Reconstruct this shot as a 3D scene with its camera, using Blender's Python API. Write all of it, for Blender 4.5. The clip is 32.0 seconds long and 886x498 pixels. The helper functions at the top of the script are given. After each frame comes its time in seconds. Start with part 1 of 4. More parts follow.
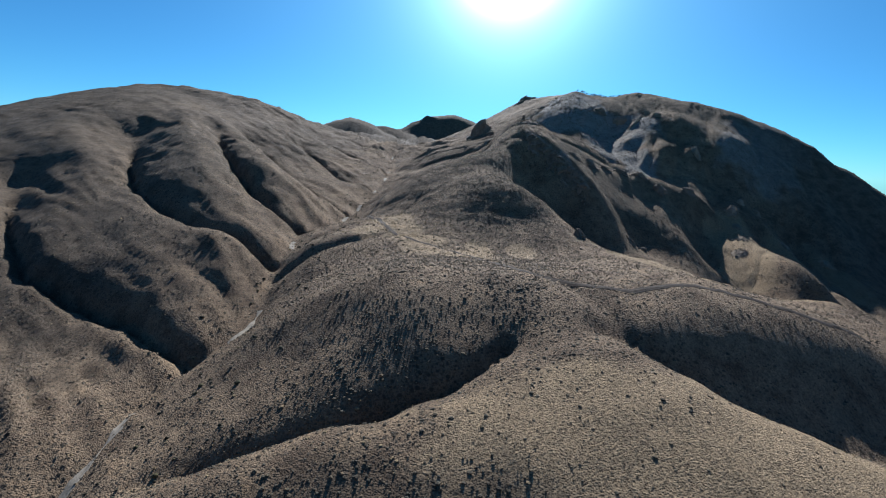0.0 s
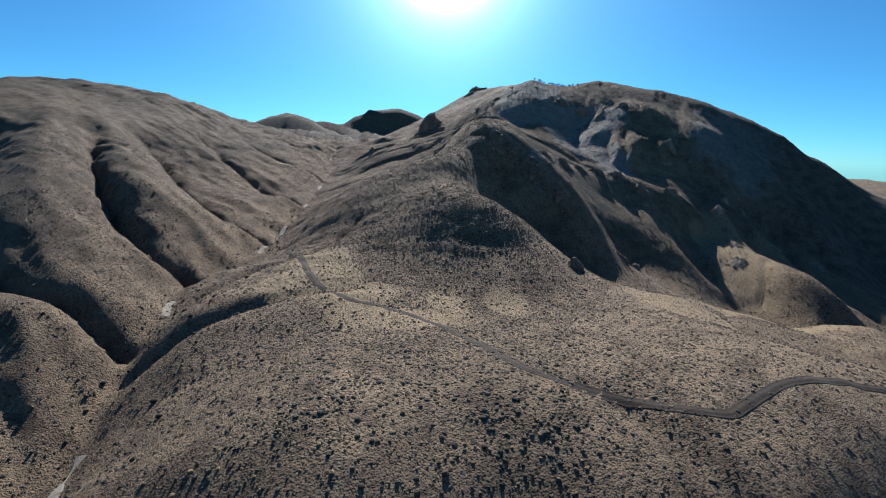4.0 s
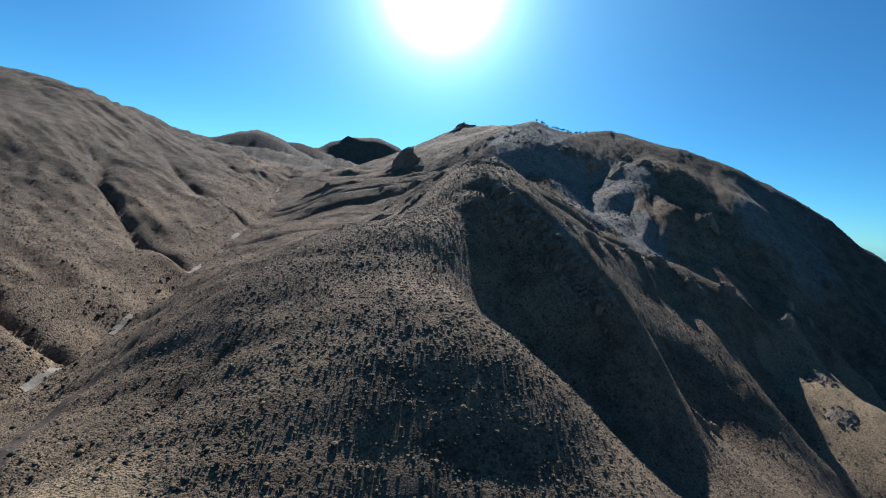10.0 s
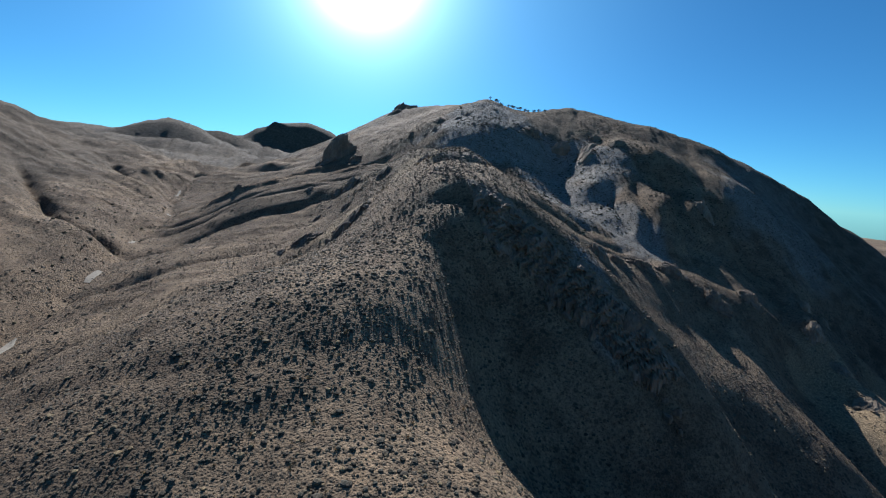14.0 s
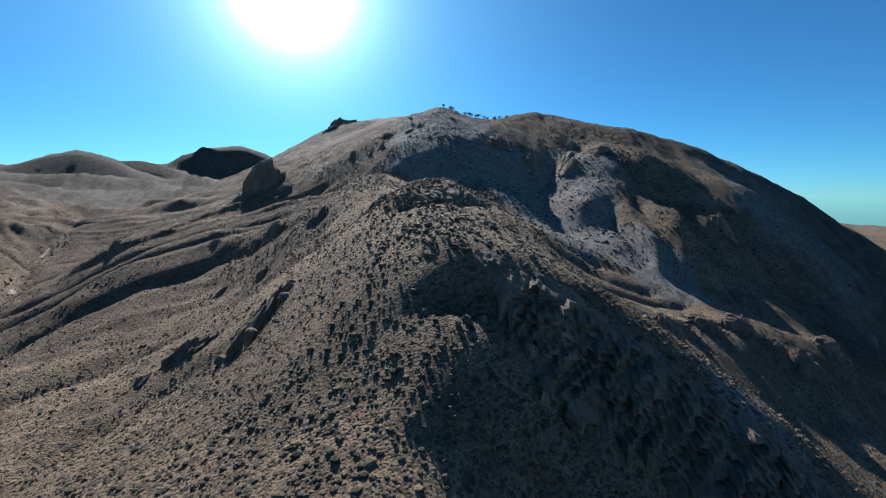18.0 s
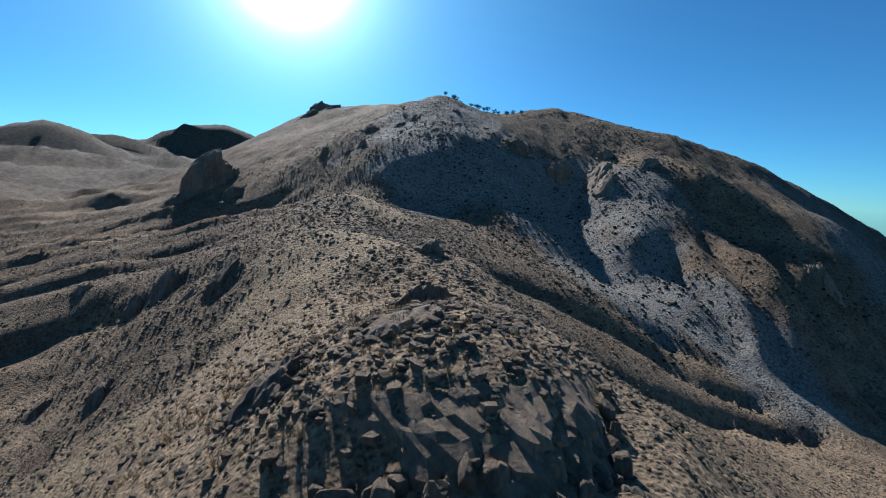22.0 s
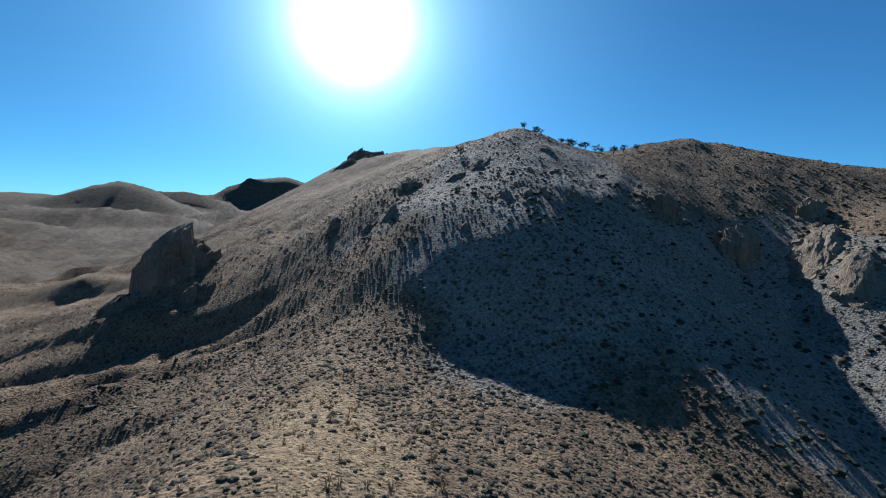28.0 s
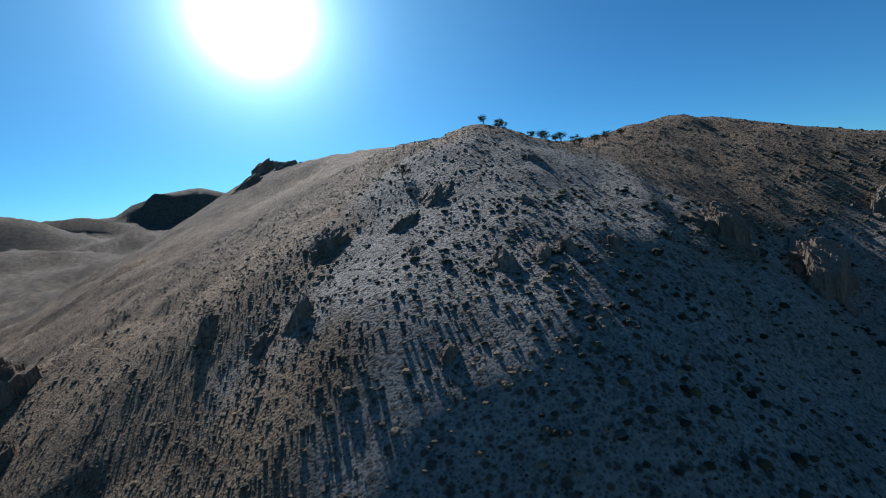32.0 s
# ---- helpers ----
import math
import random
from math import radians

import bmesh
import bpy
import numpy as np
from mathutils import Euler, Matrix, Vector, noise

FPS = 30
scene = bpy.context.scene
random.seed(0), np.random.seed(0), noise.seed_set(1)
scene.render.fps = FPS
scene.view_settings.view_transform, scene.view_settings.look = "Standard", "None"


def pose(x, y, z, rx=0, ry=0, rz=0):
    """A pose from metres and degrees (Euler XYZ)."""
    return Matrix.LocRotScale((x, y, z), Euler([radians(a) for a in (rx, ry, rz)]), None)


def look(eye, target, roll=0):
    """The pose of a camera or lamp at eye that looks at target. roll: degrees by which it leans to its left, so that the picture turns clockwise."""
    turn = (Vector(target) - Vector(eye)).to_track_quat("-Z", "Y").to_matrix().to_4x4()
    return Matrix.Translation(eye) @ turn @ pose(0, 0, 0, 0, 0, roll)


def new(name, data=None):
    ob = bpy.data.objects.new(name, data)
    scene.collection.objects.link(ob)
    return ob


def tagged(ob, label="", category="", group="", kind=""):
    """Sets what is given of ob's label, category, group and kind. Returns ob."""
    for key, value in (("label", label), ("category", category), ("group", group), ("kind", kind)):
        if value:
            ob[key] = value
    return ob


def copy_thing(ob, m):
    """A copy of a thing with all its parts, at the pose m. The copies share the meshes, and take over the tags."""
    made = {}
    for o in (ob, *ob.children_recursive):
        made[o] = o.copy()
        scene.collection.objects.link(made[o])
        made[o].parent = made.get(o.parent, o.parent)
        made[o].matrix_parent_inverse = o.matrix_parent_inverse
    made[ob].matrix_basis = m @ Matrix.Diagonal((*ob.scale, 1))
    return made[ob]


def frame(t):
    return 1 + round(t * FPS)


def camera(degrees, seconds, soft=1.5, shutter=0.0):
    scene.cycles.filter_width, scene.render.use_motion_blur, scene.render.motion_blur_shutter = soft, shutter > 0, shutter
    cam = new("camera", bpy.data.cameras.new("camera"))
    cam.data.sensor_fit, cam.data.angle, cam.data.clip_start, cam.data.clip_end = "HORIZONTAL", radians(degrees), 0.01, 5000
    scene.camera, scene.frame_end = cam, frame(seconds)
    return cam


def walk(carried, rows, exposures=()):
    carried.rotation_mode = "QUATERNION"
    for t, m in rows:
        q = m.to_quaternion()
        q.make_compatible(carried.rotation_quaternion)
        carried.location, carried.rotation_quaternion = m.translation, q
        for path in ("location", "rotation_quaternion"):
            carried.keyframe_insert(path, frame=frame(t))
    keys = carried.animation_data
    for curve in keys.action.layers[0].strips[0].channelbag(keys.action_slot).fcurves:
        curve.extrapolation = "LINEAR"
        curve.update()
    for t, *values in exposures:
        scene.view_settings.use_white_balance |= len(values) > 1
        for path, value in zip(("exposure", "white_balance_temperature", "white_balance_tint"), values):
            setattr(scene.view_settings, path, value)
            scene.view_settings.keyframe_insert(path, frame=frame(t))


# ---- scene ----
# A low flight up a dry spur: over the mound, along the ridge and towards the summit.
cam = camera(87.88, 32.0, soft=1.1)
PATH = [
    (0, (0.0, 0.003, 0.002), (0.041, 1.963, -0.393), 3.2),
    (0.5, (-0.739, 9.063, 1.099), (-0.658, 11.018, 0.687), 3.1),
    (1, (-1.441, 17.964, 2.151), (-1.302, 19.914, 1.729), 1.9),
    (1.5, (-1.877, 26.61, 3.151), (-1.686, 28.556, 2.731), 0.8),
    (2, (-1.815, 35.034, 3.923), (-1.605, 36.979, 3.506), 0.8),
    (2.5, (-1.557, 43.042, 4.435), (-1.341, 44.986, 4.016), 0.8),
    (3, (-1.074, 50.727, 4.827), (-0.845, 52.668, 4.405), 0.9),
    (3.5, (-0.449, 58.348, 5.296), (-0.202, 60.287, 4.874), 1.2),
    (5.5, (5.517, 92.869, 6.975), (5.758, 94.824, 6.626), 4.1),
    (6, (6.738, 101.732, 7.981), (6.974, 103.689, 7.645), 5.2),
    (6.5, (7.884, 110.646, 9.031), (8.131, 112.605, 8.708), 6.3),
    (7, (8.858, 119.778, 9.939), (9.125, 121.734, 9.618), 6.9),
    (7.5, (9.79, 128.873, 10.724), (10.076, 130.826, 10.405), 7.2),
    (8, (10.615, 137.8, 11.5), (10.909, 139.755, 11.197), 7.2),
    (8.5, (11.441, 146.403, 12.401), (11.74, 148.36, 12.114), 7.2),
    (9, (12.26, 154.726, 13.318), (12.572, 156.683, 13.051), 7.6),
    (9.5, (12.973, 162.884, 14.205), (13.315, 164.837, 13.944), 7.7),
    (10, (13.702, 171.298, 15.092), (14.08, 173.244, 14.832), 7.5),
    (10.5, (14.386, 179.451, 15.982), (14.802, 181.388, 15.711), 7.3),
    (11, (14.825, 187.46, 16.883), (15.28, 189.386, 16.6), 7.0),
    (11.5, (15.486, 195.371, 17.915), (15.964, 197.292, 17.626), 6.7),
    (12, (16.332, 203.398, 19.044), (16.823, 205.315, 18.753), 6.5),
    (12.5, (17.212, 211.271, 20.092), (17.723, 213.181, 19.791), 6.3),
    (13, (17.984, 218.985, 20.932), (18.532, 220.883, 20.623), 5.9),
    (13.5, (18.739, 226.504, 21.614), (19.329, 228.39, 21.303), 5.3),
    (14, (19.785, 233.925, 22.232), (20.41, 235.8, 21.925), 5.0),
    (14.5, (20.798, 241.309, 22.897), (21.45, 243.175, 22.59), 4.6),
    (16.5, (27.024, 270.803, 25.431), (27.786, 272.633, 25.166), 1.6),
    (17, (29.325, 279.16, 26.941), (30.121, 280.975, 26.674), 1.2),
    (17.5, (31.758, 287.831, 28.508), (32.57, 289.641, 28.252), 1.1),
    (18, (34.32, 296.447, 29.919), (35.145, 298.252, 29.673), 0.8),
    (18.5, (36.999, 304.583, 31.274), (37.853, 306.376, 31.033), 0.3),
    (19, (39.702, 312.178, 32.735), (40.586, 313.956, 32.496), 0.1),
    (19.5, (42.443, 319.389, 34.209), (43.345, 321.157, 33.957), 0.3),
    (20, (45.361, 326.473, 35.654), (46.254, 328.242, 35.382), 1.6),
    (20.5, (48.464, 333.739, 37.074), (49.337, 335.516, 36.791), 3.2),
    (21, (51.387, 340.678, 38.126), (52.243, 342.463, 37.842), 3.8),
    (21.5, (54.584, 347.922, 39.418), (55.441, 349.706, 39.135), 4.0),
    (22, (57.48, 355.328, 40.761), (58.349, 357.106, 40.474), 3.8),
    (22.5, (60.214, 362.499, 42.075), (61.09, 364.271, 41.773), 3.7),
    (23, (62.951, 369.519, 43.356), (63.825, 371.291, 43.043), 3.7),
    (23.5, (65.732, 376.231, 44.379), (66.582, 378.014, 44.066), 3.5),
    (24, (68.624, 383.153, 45.327), (69.443, 384.953, 45.029), 3.2),
    (24.5, (71.525, 389.963, 46.07), (72.325, 391.779, 45.828), 3.3),
    (25, (74.128, 396.302, 46.726), (74.903, 398.135, 46.534), 3.3),
    (25.5, (76.562, 402.26, 47.276), (77.296, 404.113, 47.103), 3.4),
    (27.5, (85.802, 431.667, 51.535), (86.449, 433.555, 51.402), 2.5),
    (28, (87.743, 438.568, 53.15), (88.376, 440.461, 53.027), 1.8),
    (28.5, (89.531, 445.207, 54.76), (90.157, 447.103, 54.642), 0.9),
    (29, (91.137, 451.526, 56.368), (91.776, 453.417, 56.247), -0.5),
    (29.5, (92.809, 457.588, 58.127), (93.48, 459.468, 57.997), -1.8),
    (30, (94.456, 463.564, 59.951), (95.175, 465.426, 59.814), -2.9),
    (30.5, (96.34, 469.495, 61.867), (97.107, 471.336, 61.72), -3.6),
    (31, (98.242, 475.136, 63.779), (99.043, 476.962, 63.617), -4.1),
    (31.5, (100.174, 480.56, 65.601), (101.01, 482.368, 65.422), -4.4),
    (32, (101.994, 485.86, 67.19), (102.875, 487.646, 66.999), -5.1),
]
walk(cam, [(t, look(eye, target, roll)) for t, eye, target, roll in PATH],
     exposures=[(0, 0.78, 5800, 10), (3, 0.82, 5850, 10), (7, 0.7, 5800, 10), (25, 0.72, 5800, 10), (29, 0.56, 5800, 10), (32, 0.5, 5800, 10)])

# ---- sky and sun ----
SUN_AZ, SUN_EL = radians(7.0), radians(34.5)
SUN_DIR = Vector((math.sin(SUN_AZ) * math.cos(SUN_EL), math.cos(SUN_AZ) * math.cos(SUN_EL), math.sin(SUN_EL)))
world = bpy.data.worlds.new("sky")
scene.world = world
world.use_nodes = True
wn, wl = world.node_tree.nodes, world.node_tree.links
wn.clear()
sky = wn.new("ShaderNodeTexSky")
sky.sky_type, sky.sun_disc = "NISHITA", False
sky.sun_elevation, sky.sun_rotation = SUN_EL, SUN_AZ
sky.altitude, sky.air_density, sky.dust_density, sky.ozone_density = 2500, 1.0, 0.05, 5.0
back = wn.new("ShaderNodeBackground")
back.inputs["Strength"].default_value = 0.06
wout = wn.new("ShaderNodeOutputWorld")
# a sun glow painted into the sky colour, and a clear desert blue
tint = wn.new("ShaderNodeMix")
tint.data_type, tint.blend_type = "RGBA", "MULTIPLY"
tint.inputs["Factor"].default_value = 1.0
tint.inputs["B"].default_value = (0.46, 0.91, 1.0, 1.0)
wl.new(sky.outputs[0], tint.inputs["A"])
where = wn.new("ShaderNodeTexCoord")
aim = wn.new("ShaderNodeVectorMath")
aim.operation = "DOT_PRODUCT"
# centre of the painted glow, set 12.5 degrees lower than the sun lamp
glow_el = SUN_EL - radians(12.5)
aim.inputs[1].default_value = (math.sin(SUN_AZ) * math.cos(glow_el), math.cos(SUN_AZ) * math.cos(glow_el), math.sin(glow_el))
wl.new(where.outputs["Generated"], aim.inputs[0])
total = tint.outputs["Result"]
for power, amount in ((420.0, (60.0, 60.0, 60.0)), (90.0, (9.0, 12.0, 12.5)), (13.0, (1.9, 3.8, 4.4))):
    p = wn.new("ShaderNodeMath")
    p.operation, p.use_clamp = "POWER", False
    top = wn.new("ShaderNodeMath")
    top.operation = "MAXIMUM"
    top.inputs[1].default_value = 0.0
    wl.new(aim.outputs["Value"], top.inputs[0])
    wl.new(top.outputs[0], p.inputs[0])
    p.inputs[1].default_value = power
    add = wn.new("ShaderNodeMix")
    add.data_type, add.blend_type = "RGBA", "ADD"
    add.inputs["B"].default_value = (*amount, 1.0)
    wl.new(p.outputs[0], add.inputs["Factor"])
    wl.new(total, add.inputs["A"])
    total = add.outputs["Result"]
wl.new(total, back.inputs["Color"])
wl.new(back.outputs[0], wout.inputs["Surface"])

lamp = bpy.data.lights.new("sun", "SUN")
lamp.energy, lamp.angle, lamp.color = 4.8, radians(0.55), (1.0, 0.955, 0.89)
sun = new("sun", lamp)
sun.matrix_world = look((0, 0, 600), Vector((0, 0, 600)) - SUN_DIR)


# ---- materials ----
def material(name, rough=0.9):
    """A node material; returns it with its tree's maker of nodes, its links and its surface shader."""
    mat = bpy.data.materials.new(name)
    mat.use_nodes = True
    tree = mat.node_tree
    shade = tree.nodes["Principled BSDF"]
    shade.inputs["Roughness"].default_value = rough
    shade.inputs["Specular IOR Level"].default_value = 0.15
    return mat, tree.nodes, tree.links, shade


def grain(nodes, links, scale, detail=4.0, rough=0.6, where=None):
    """A noise texture on world-size coordinates."""
    n = nodes.new("ShaderNodeTexNoise")
    n.inputs["Scale"].default_value, n.inputs["Detail"].default_value, n.inputs["Roughness"].default_value = scale, detail, rough
    if where is not None:
        links.new(where, n.inputs["Vector"])
    return n.outputs["Fac"]


def ramp(nodes, links, fac, *stops):
    """A colour ramp: stops of (position, colour)."""
    r = nodes.new("ShaderNodeValToRGB")
    e = r.color_ramp.elements
    while len(e) < len(stops):
        e.new(0.5)
    for k, (p, c) in zip(e, stops):
        k.position = p
        k.color = (*c, 1.0) if len(c) == 3 else c
    links.new(fac, r.inputs["Fac"])
    return r.outputs["Color"]


def mix(nodes, links, fac, a, b, way="MIX"):
    m = nodes.new("ShaderNodeMix")
    m.data_type, m.blend_type = "RGBA", way
    for socket, value in ((m.inputs["Factor"], fac), (m.inputs["A"], a), (m.inputs["B"], b)):
        if isinstance(value, (int, float)):
            socket.default_value = value
        elif isinstance(value, tuple):
            socket.default_value = (*value, 1.0)
        else:
            links.new(value, socket)
    return m.outputs["Result"]


def relief(nodes, links, shade, height, strength, distance):
    b = nodes.new("ShaderNodeBump")
    b.inputs["Strength"].default_value, b.inputs["Distance"].default_value = strength, distance
    links.new(height, b.inputs["Height"])
    links.new(b.outputs["Normal"], shade.inputs["Normal"])
    return b


def spot(nodes, links, name):
    a = nodes.new("ShaderNodeAttribute")
    a.attribute_name = name
    return a.outputs["Fac"]


def place_of(nodes):
    return nodes.new("ShaderNodeTexCoord").outputs["Object"]


def ground_material():
    mat, nodes, links, shade = material("dry_hill_soil", 0.95)
    co = place_of(nodes)
    wide = grain(nodes, links, 0.018, 5, 0.6, co)
    mid = grain(nodes, links, 0.12, 5, 0.65, co)
    fine = grain(nodes, links, 1.6, 6, 0.7, co)
    soil = ramp(nodes, links, wide, (0.3, (0.13, 0.097, 0.068)), (0.5, (0.19, 0.143, 0.099)), (0.7, (0.252, 0.19, 0.13)))
    tint = ramp(nodes, links, mid, (0.35, (0.62, 0.58, 0.56)), (0.55, (1.0, 0.97, 0.93)), (0.72, (1.2, 1.1, 0.98)))
    col = mix(nodes, links, 1.0, soil, tint, "MULTIPLY")
    # pale scree, dry meadow grass, reddish rubble
    scree = ramp(nodes, links, mid, (0.3, (0.165, 0.153, 0.137)), (0.7, (0.262, 0.246, 0.221)))
    col = mix(nodes, links, spot(nodes, links, "scree"), col, scree)
    grass = ramp(nodes, links, fine, (0.3, (0.19, 0.138, 0.085)), (0.7, (0.3, 0.224, 0.14)))
    col = mix(nodes, links, spot(nodes, links, "meadow"), col, grass)
    rubble = ramp(nodes, links, fine, (0.3, (0.15, 0.108, 0.07)), (0.7, (0.29, 0.21, 0.135)))
    col = mix(nodes, links, spot(nodes, links, "rubble"), col, rubble)
    peb = nodes.new("ShaderNodeTexVoronoi")
    peb.inputs["Scale"].default_value = 2.6
    links.new(co, peb.inputs["Vector"])
    clump = ramp(nodes, links, peb.outputs["Distance"], (0.12, (0.42, 0.4, 0.38)), (0.4, (1.0, 1.0, 1.0)), (0.7, (1.22, 1.2, 1.15)))
    col = mix(nodes, links, 0.75, col, clump, "MULTIPLY")
    grit = ramp(nodes, links, fine, (0.3, (0.4, 0.4, 0.4)), (0.5, (1.0, 1.0, 1.0)), (0.7, (1.5, 1.46, 1.4)))
    col = mix(nodes, links, 0.8, col, grit, "MULTIPLY")
    # brush on far and left slopes, painted darker too for missing low-angle light
    col = mix(nodes, links, spot(nodes, links, "dim_cover"), col, ramp(nodes, links, mid, (0.35, (0.05, 0.042, 0.032)), (0.65, (0.115, 0.093, 0.07))))
    # brush too far off to be built one by one: dark tufts
    cell = nodes.new("ShaderNodeTexVoronoi")
    cell.inputs["Scale"].default_value, cell.inputs["Randomness"].default_value = 0.85, 1.0
    links.new(co, cell.inputs["Vector"])
    tuft = ramp(nodes, links, cell.outputs["Distance"], (0.20, (1, 1, 1)), (0.36, (0, 0, 0)))
    many = mix(nodes, links, 1.0, tuft, spot(nodes, links, "brush"), "MULTIPLY")
    col = mix(nodes, links, many, col, (0.06, 0.05, 0.038))
    # larger, sparser bushes on the slopes
    bush = nodes.new("ShaderNodeTexVoronoi")
    bush.inputs["Scale"].default_value, bush.inputs["Randomness"].default_value = 0.4, 1.0
    links.new(co, bush.inputs["Vector"])
    big = mix(nodes, links, 1.0, ramp(nodes, links, bush.outputs["Distance"], (0.16, (1, 1, 1)), (0.27, (0, 0, 0))), spot(nodes, links, "brush"), "MULTIPLY")
    col = mix(nodes, links, big, col, (0.045, 0.038, 0.029))
    links.new(col, shade.inputs["Base Color"])
    high = mix(nodes, links, 0.5, fine, many, "ADD")
    relief(nodes, links, shade, mix(nodes, links, 0.6, high, clump, "ADD"), 1.0, 0.5)
    return mat


def plain_earth(name, dark, light, scale=2.0, bump=0.1):
    mat, nodes, links, shade = material(name, 0.95)
    co = place_of(nodes)
    f = grain(nodes, links, scale, 6, 0.7, co)
    w = grain(nodes, links, scale * 0.07, 4, 0.6, co)
    col = ramp(nodes, links, f, (0.3, dark), (0.7, light))
    col = mix(nodes, links, 0.7, col, ramp(nodes, links, w, (0.3, (0.65, 0.65, 0.65)), (0.7, (1.15, 1.13, 1.1))), "MULTIPLY")
    links.new(col, shade.inputs["Base Color"])
    relief(nodes, links, shade, f, 0.7, bump)
    return mat


def brush_material(name, tone):
    mat, nodes, links, shade = material(name, 0.9)
    g = nodes.new("ShaderNodeNewGeometry")
    each = ramp(nodes, links, g.outputs["Random Per Island"], (0.0, (0.055, 0.046, 0.035)), (0.35, (0.1, 0.085, 0.065)), (0.6, (0.105, 0.096, 0.075)), (0.85, (0.165, 0.127, 0.083)), (1.0, (0.29, 0.215, 0.125)))
    f = grain(nodes, links, 9.0, 4, 0.7, place_of(nodes))
    each = mix(nodes, links, 1.0, each, tone, "MULTIPLY")
    col = mix(nodes, links, 0.9, each, ramp(nodes, links, f, (0.3, (0.45, 0.45, 0.45)), (0.7, (1.3, 1.28, 1.2))), "MULTIPLY")
    links.new(col, shade.inputs["Base Color"])
    relief(nodes, links, shade, f, 1.0, 0.12)
    return mat


def rock_material(name, dark, light, streak, lichen=0.0):
    mat, nodes, links, shade = material(name, 0.9)
    co = place_of(nodes)
    m = nodes.new("ShaderNodeMapping")
    m.inputs["Rotation"].default_value = (0.5, 0.35, 0.3)
    m.inputs["Scale"].default_value = (1.0, 1.0, 0.28)
    links.new(co, m.inputs["Vector"])
    wide = grain(nodes, links, 0.25, 6, 0.65, m.outputs["Vector"])
    fine = grain(nodes, links, 2.2, 7, 0.72, m.outputs["Vector"])
    col = ramp(nodes, links, wide, (0.3, dark), (0.7, light))
    col = mix(nodes, links, 0.85, col, ramp(nodes, links, fine, (0.28, (0.4, 0.4, 0.4)), (0.5, (0.95, 0.95, 0.95)), (0.74, (1.3, 1.26, 1.2))), "MULTIPLY")
    col = mix(nodes, links, ramp(nodes, links, grain(nodes, links, 0.6, 3, 0.5, co), (0.56, (0, 0, 0)), (0.7, (0.6, 0.6, 0.6))), col, streak)
    if lichen:
        col = mix(nodes, links, ramp(nodes, links, grain(nodes, links, 0.9, 6, 0.7, co), (0.55, (0, 0, 0)), (0.68, (lichen, lichen, lichen))), col, (0.17, 0.16, 0.06))
    o = nodes.new("ShaderNodeObjectInfo")
    tone = ramp(nodes, links, o.outputs["Random"], (0.0, (0.75, 0.74, 0.73)), (1.0, (1.18, 1.14, 1.1)))
    col = mix(nodes, links, 1.0, col, tone, "MULTIPLY")
    # soil and grit settled on level tops
    up = nodes.new("ShaderNodeSeparateXYZ")
    links.new(nodes.new("ShaderNodeNewGeometry").outputs["True Normal"], up.inputs[0])
    dust = mix(nodes, links, 1.0, ramp(nodes, links, up.outputs["Z"], (0.72, (0, 0, 0)), (0.95, (0.85, 0.85, 0.85))), ramp(nodes, links, grain(nodes, links, 0.9, 5, 0.7, co), (0.38, (0, 0, 0)), (0.55, (1, 1, 1))), "MULTIPLY")
    col = mix(nodes, links, dust, col, ramp(nodes, links, fine, (0.3, (0.14, 0.10, 0.07)), (0.7, (0.25, 0.19, 0.13))))
    links.new(col, shade.inputs["Base Color"])
    relief(nodes, links, shade, fine, 1.0, 0.4)
    return mat


SOIL = ground_material()
TRACK = plain_earth("packed_track_dirt", (0.04, 0.031, 0.024), (0.078, 0.061, 0.048), 1.2, 0.08)
SAND = plain_earth("pale_creek_sand", (0.22, 0.19, 0.15), (0.35, 0.31, 0.25), 1.0, 0.15)
BRUSH = brush_material("dry_sagebrush", (1.0, 1.0, 1.0))
DARK_BRUSH = brush_material("dark_shrub_leaf", (0.42, 0.48, 0.42))
ROCK = rock_material("weathered_brown_rock", (0.11, 0.087, 0.07), (0.25, 0.2, 0.158), (0.3, 0.205, 0.135), 0.5)
PALE_ROCK = rock_material("pale_tan_rock", (0.17, 0.138, 0.105), (0.31, 0.26, 0.2), (0.26, 0.19, 0.13))

# ---- the land: ridge, slope and stream lines of the plan, x right, y ahead, z up, in metres ----
LINES = []
GULLIES = []


def crest(*knots):
    """A line on the surface that the land passes through smoothly."""
    LINES.append(np.array(knots, float))


def stream(depth, width, *knots, lift=0.0):
    """A bed cut into the land: its banks stand lift metres over the line, so that slopes bulge and the bed is a sharp V."""
    k = np.array(knots, float)
    run = np.r_[0, np.cumsum(np.linalg.norm(np.diff(k[:, :2], axis=0), axis=1))]
    LINES.append(np.c_[k[:, :2], k[:, 2] + lift * np.clip((1 - run / run[-1]) * 3, 0, 1)])
    GULLIES.append((depth + lift, width, k[:, :2], False))


def rill(depth, width, *knots):
    """A sharp furrow cut into the finished slope."""
    GULLIES.append((depth, width, np.array(knots, float), True))


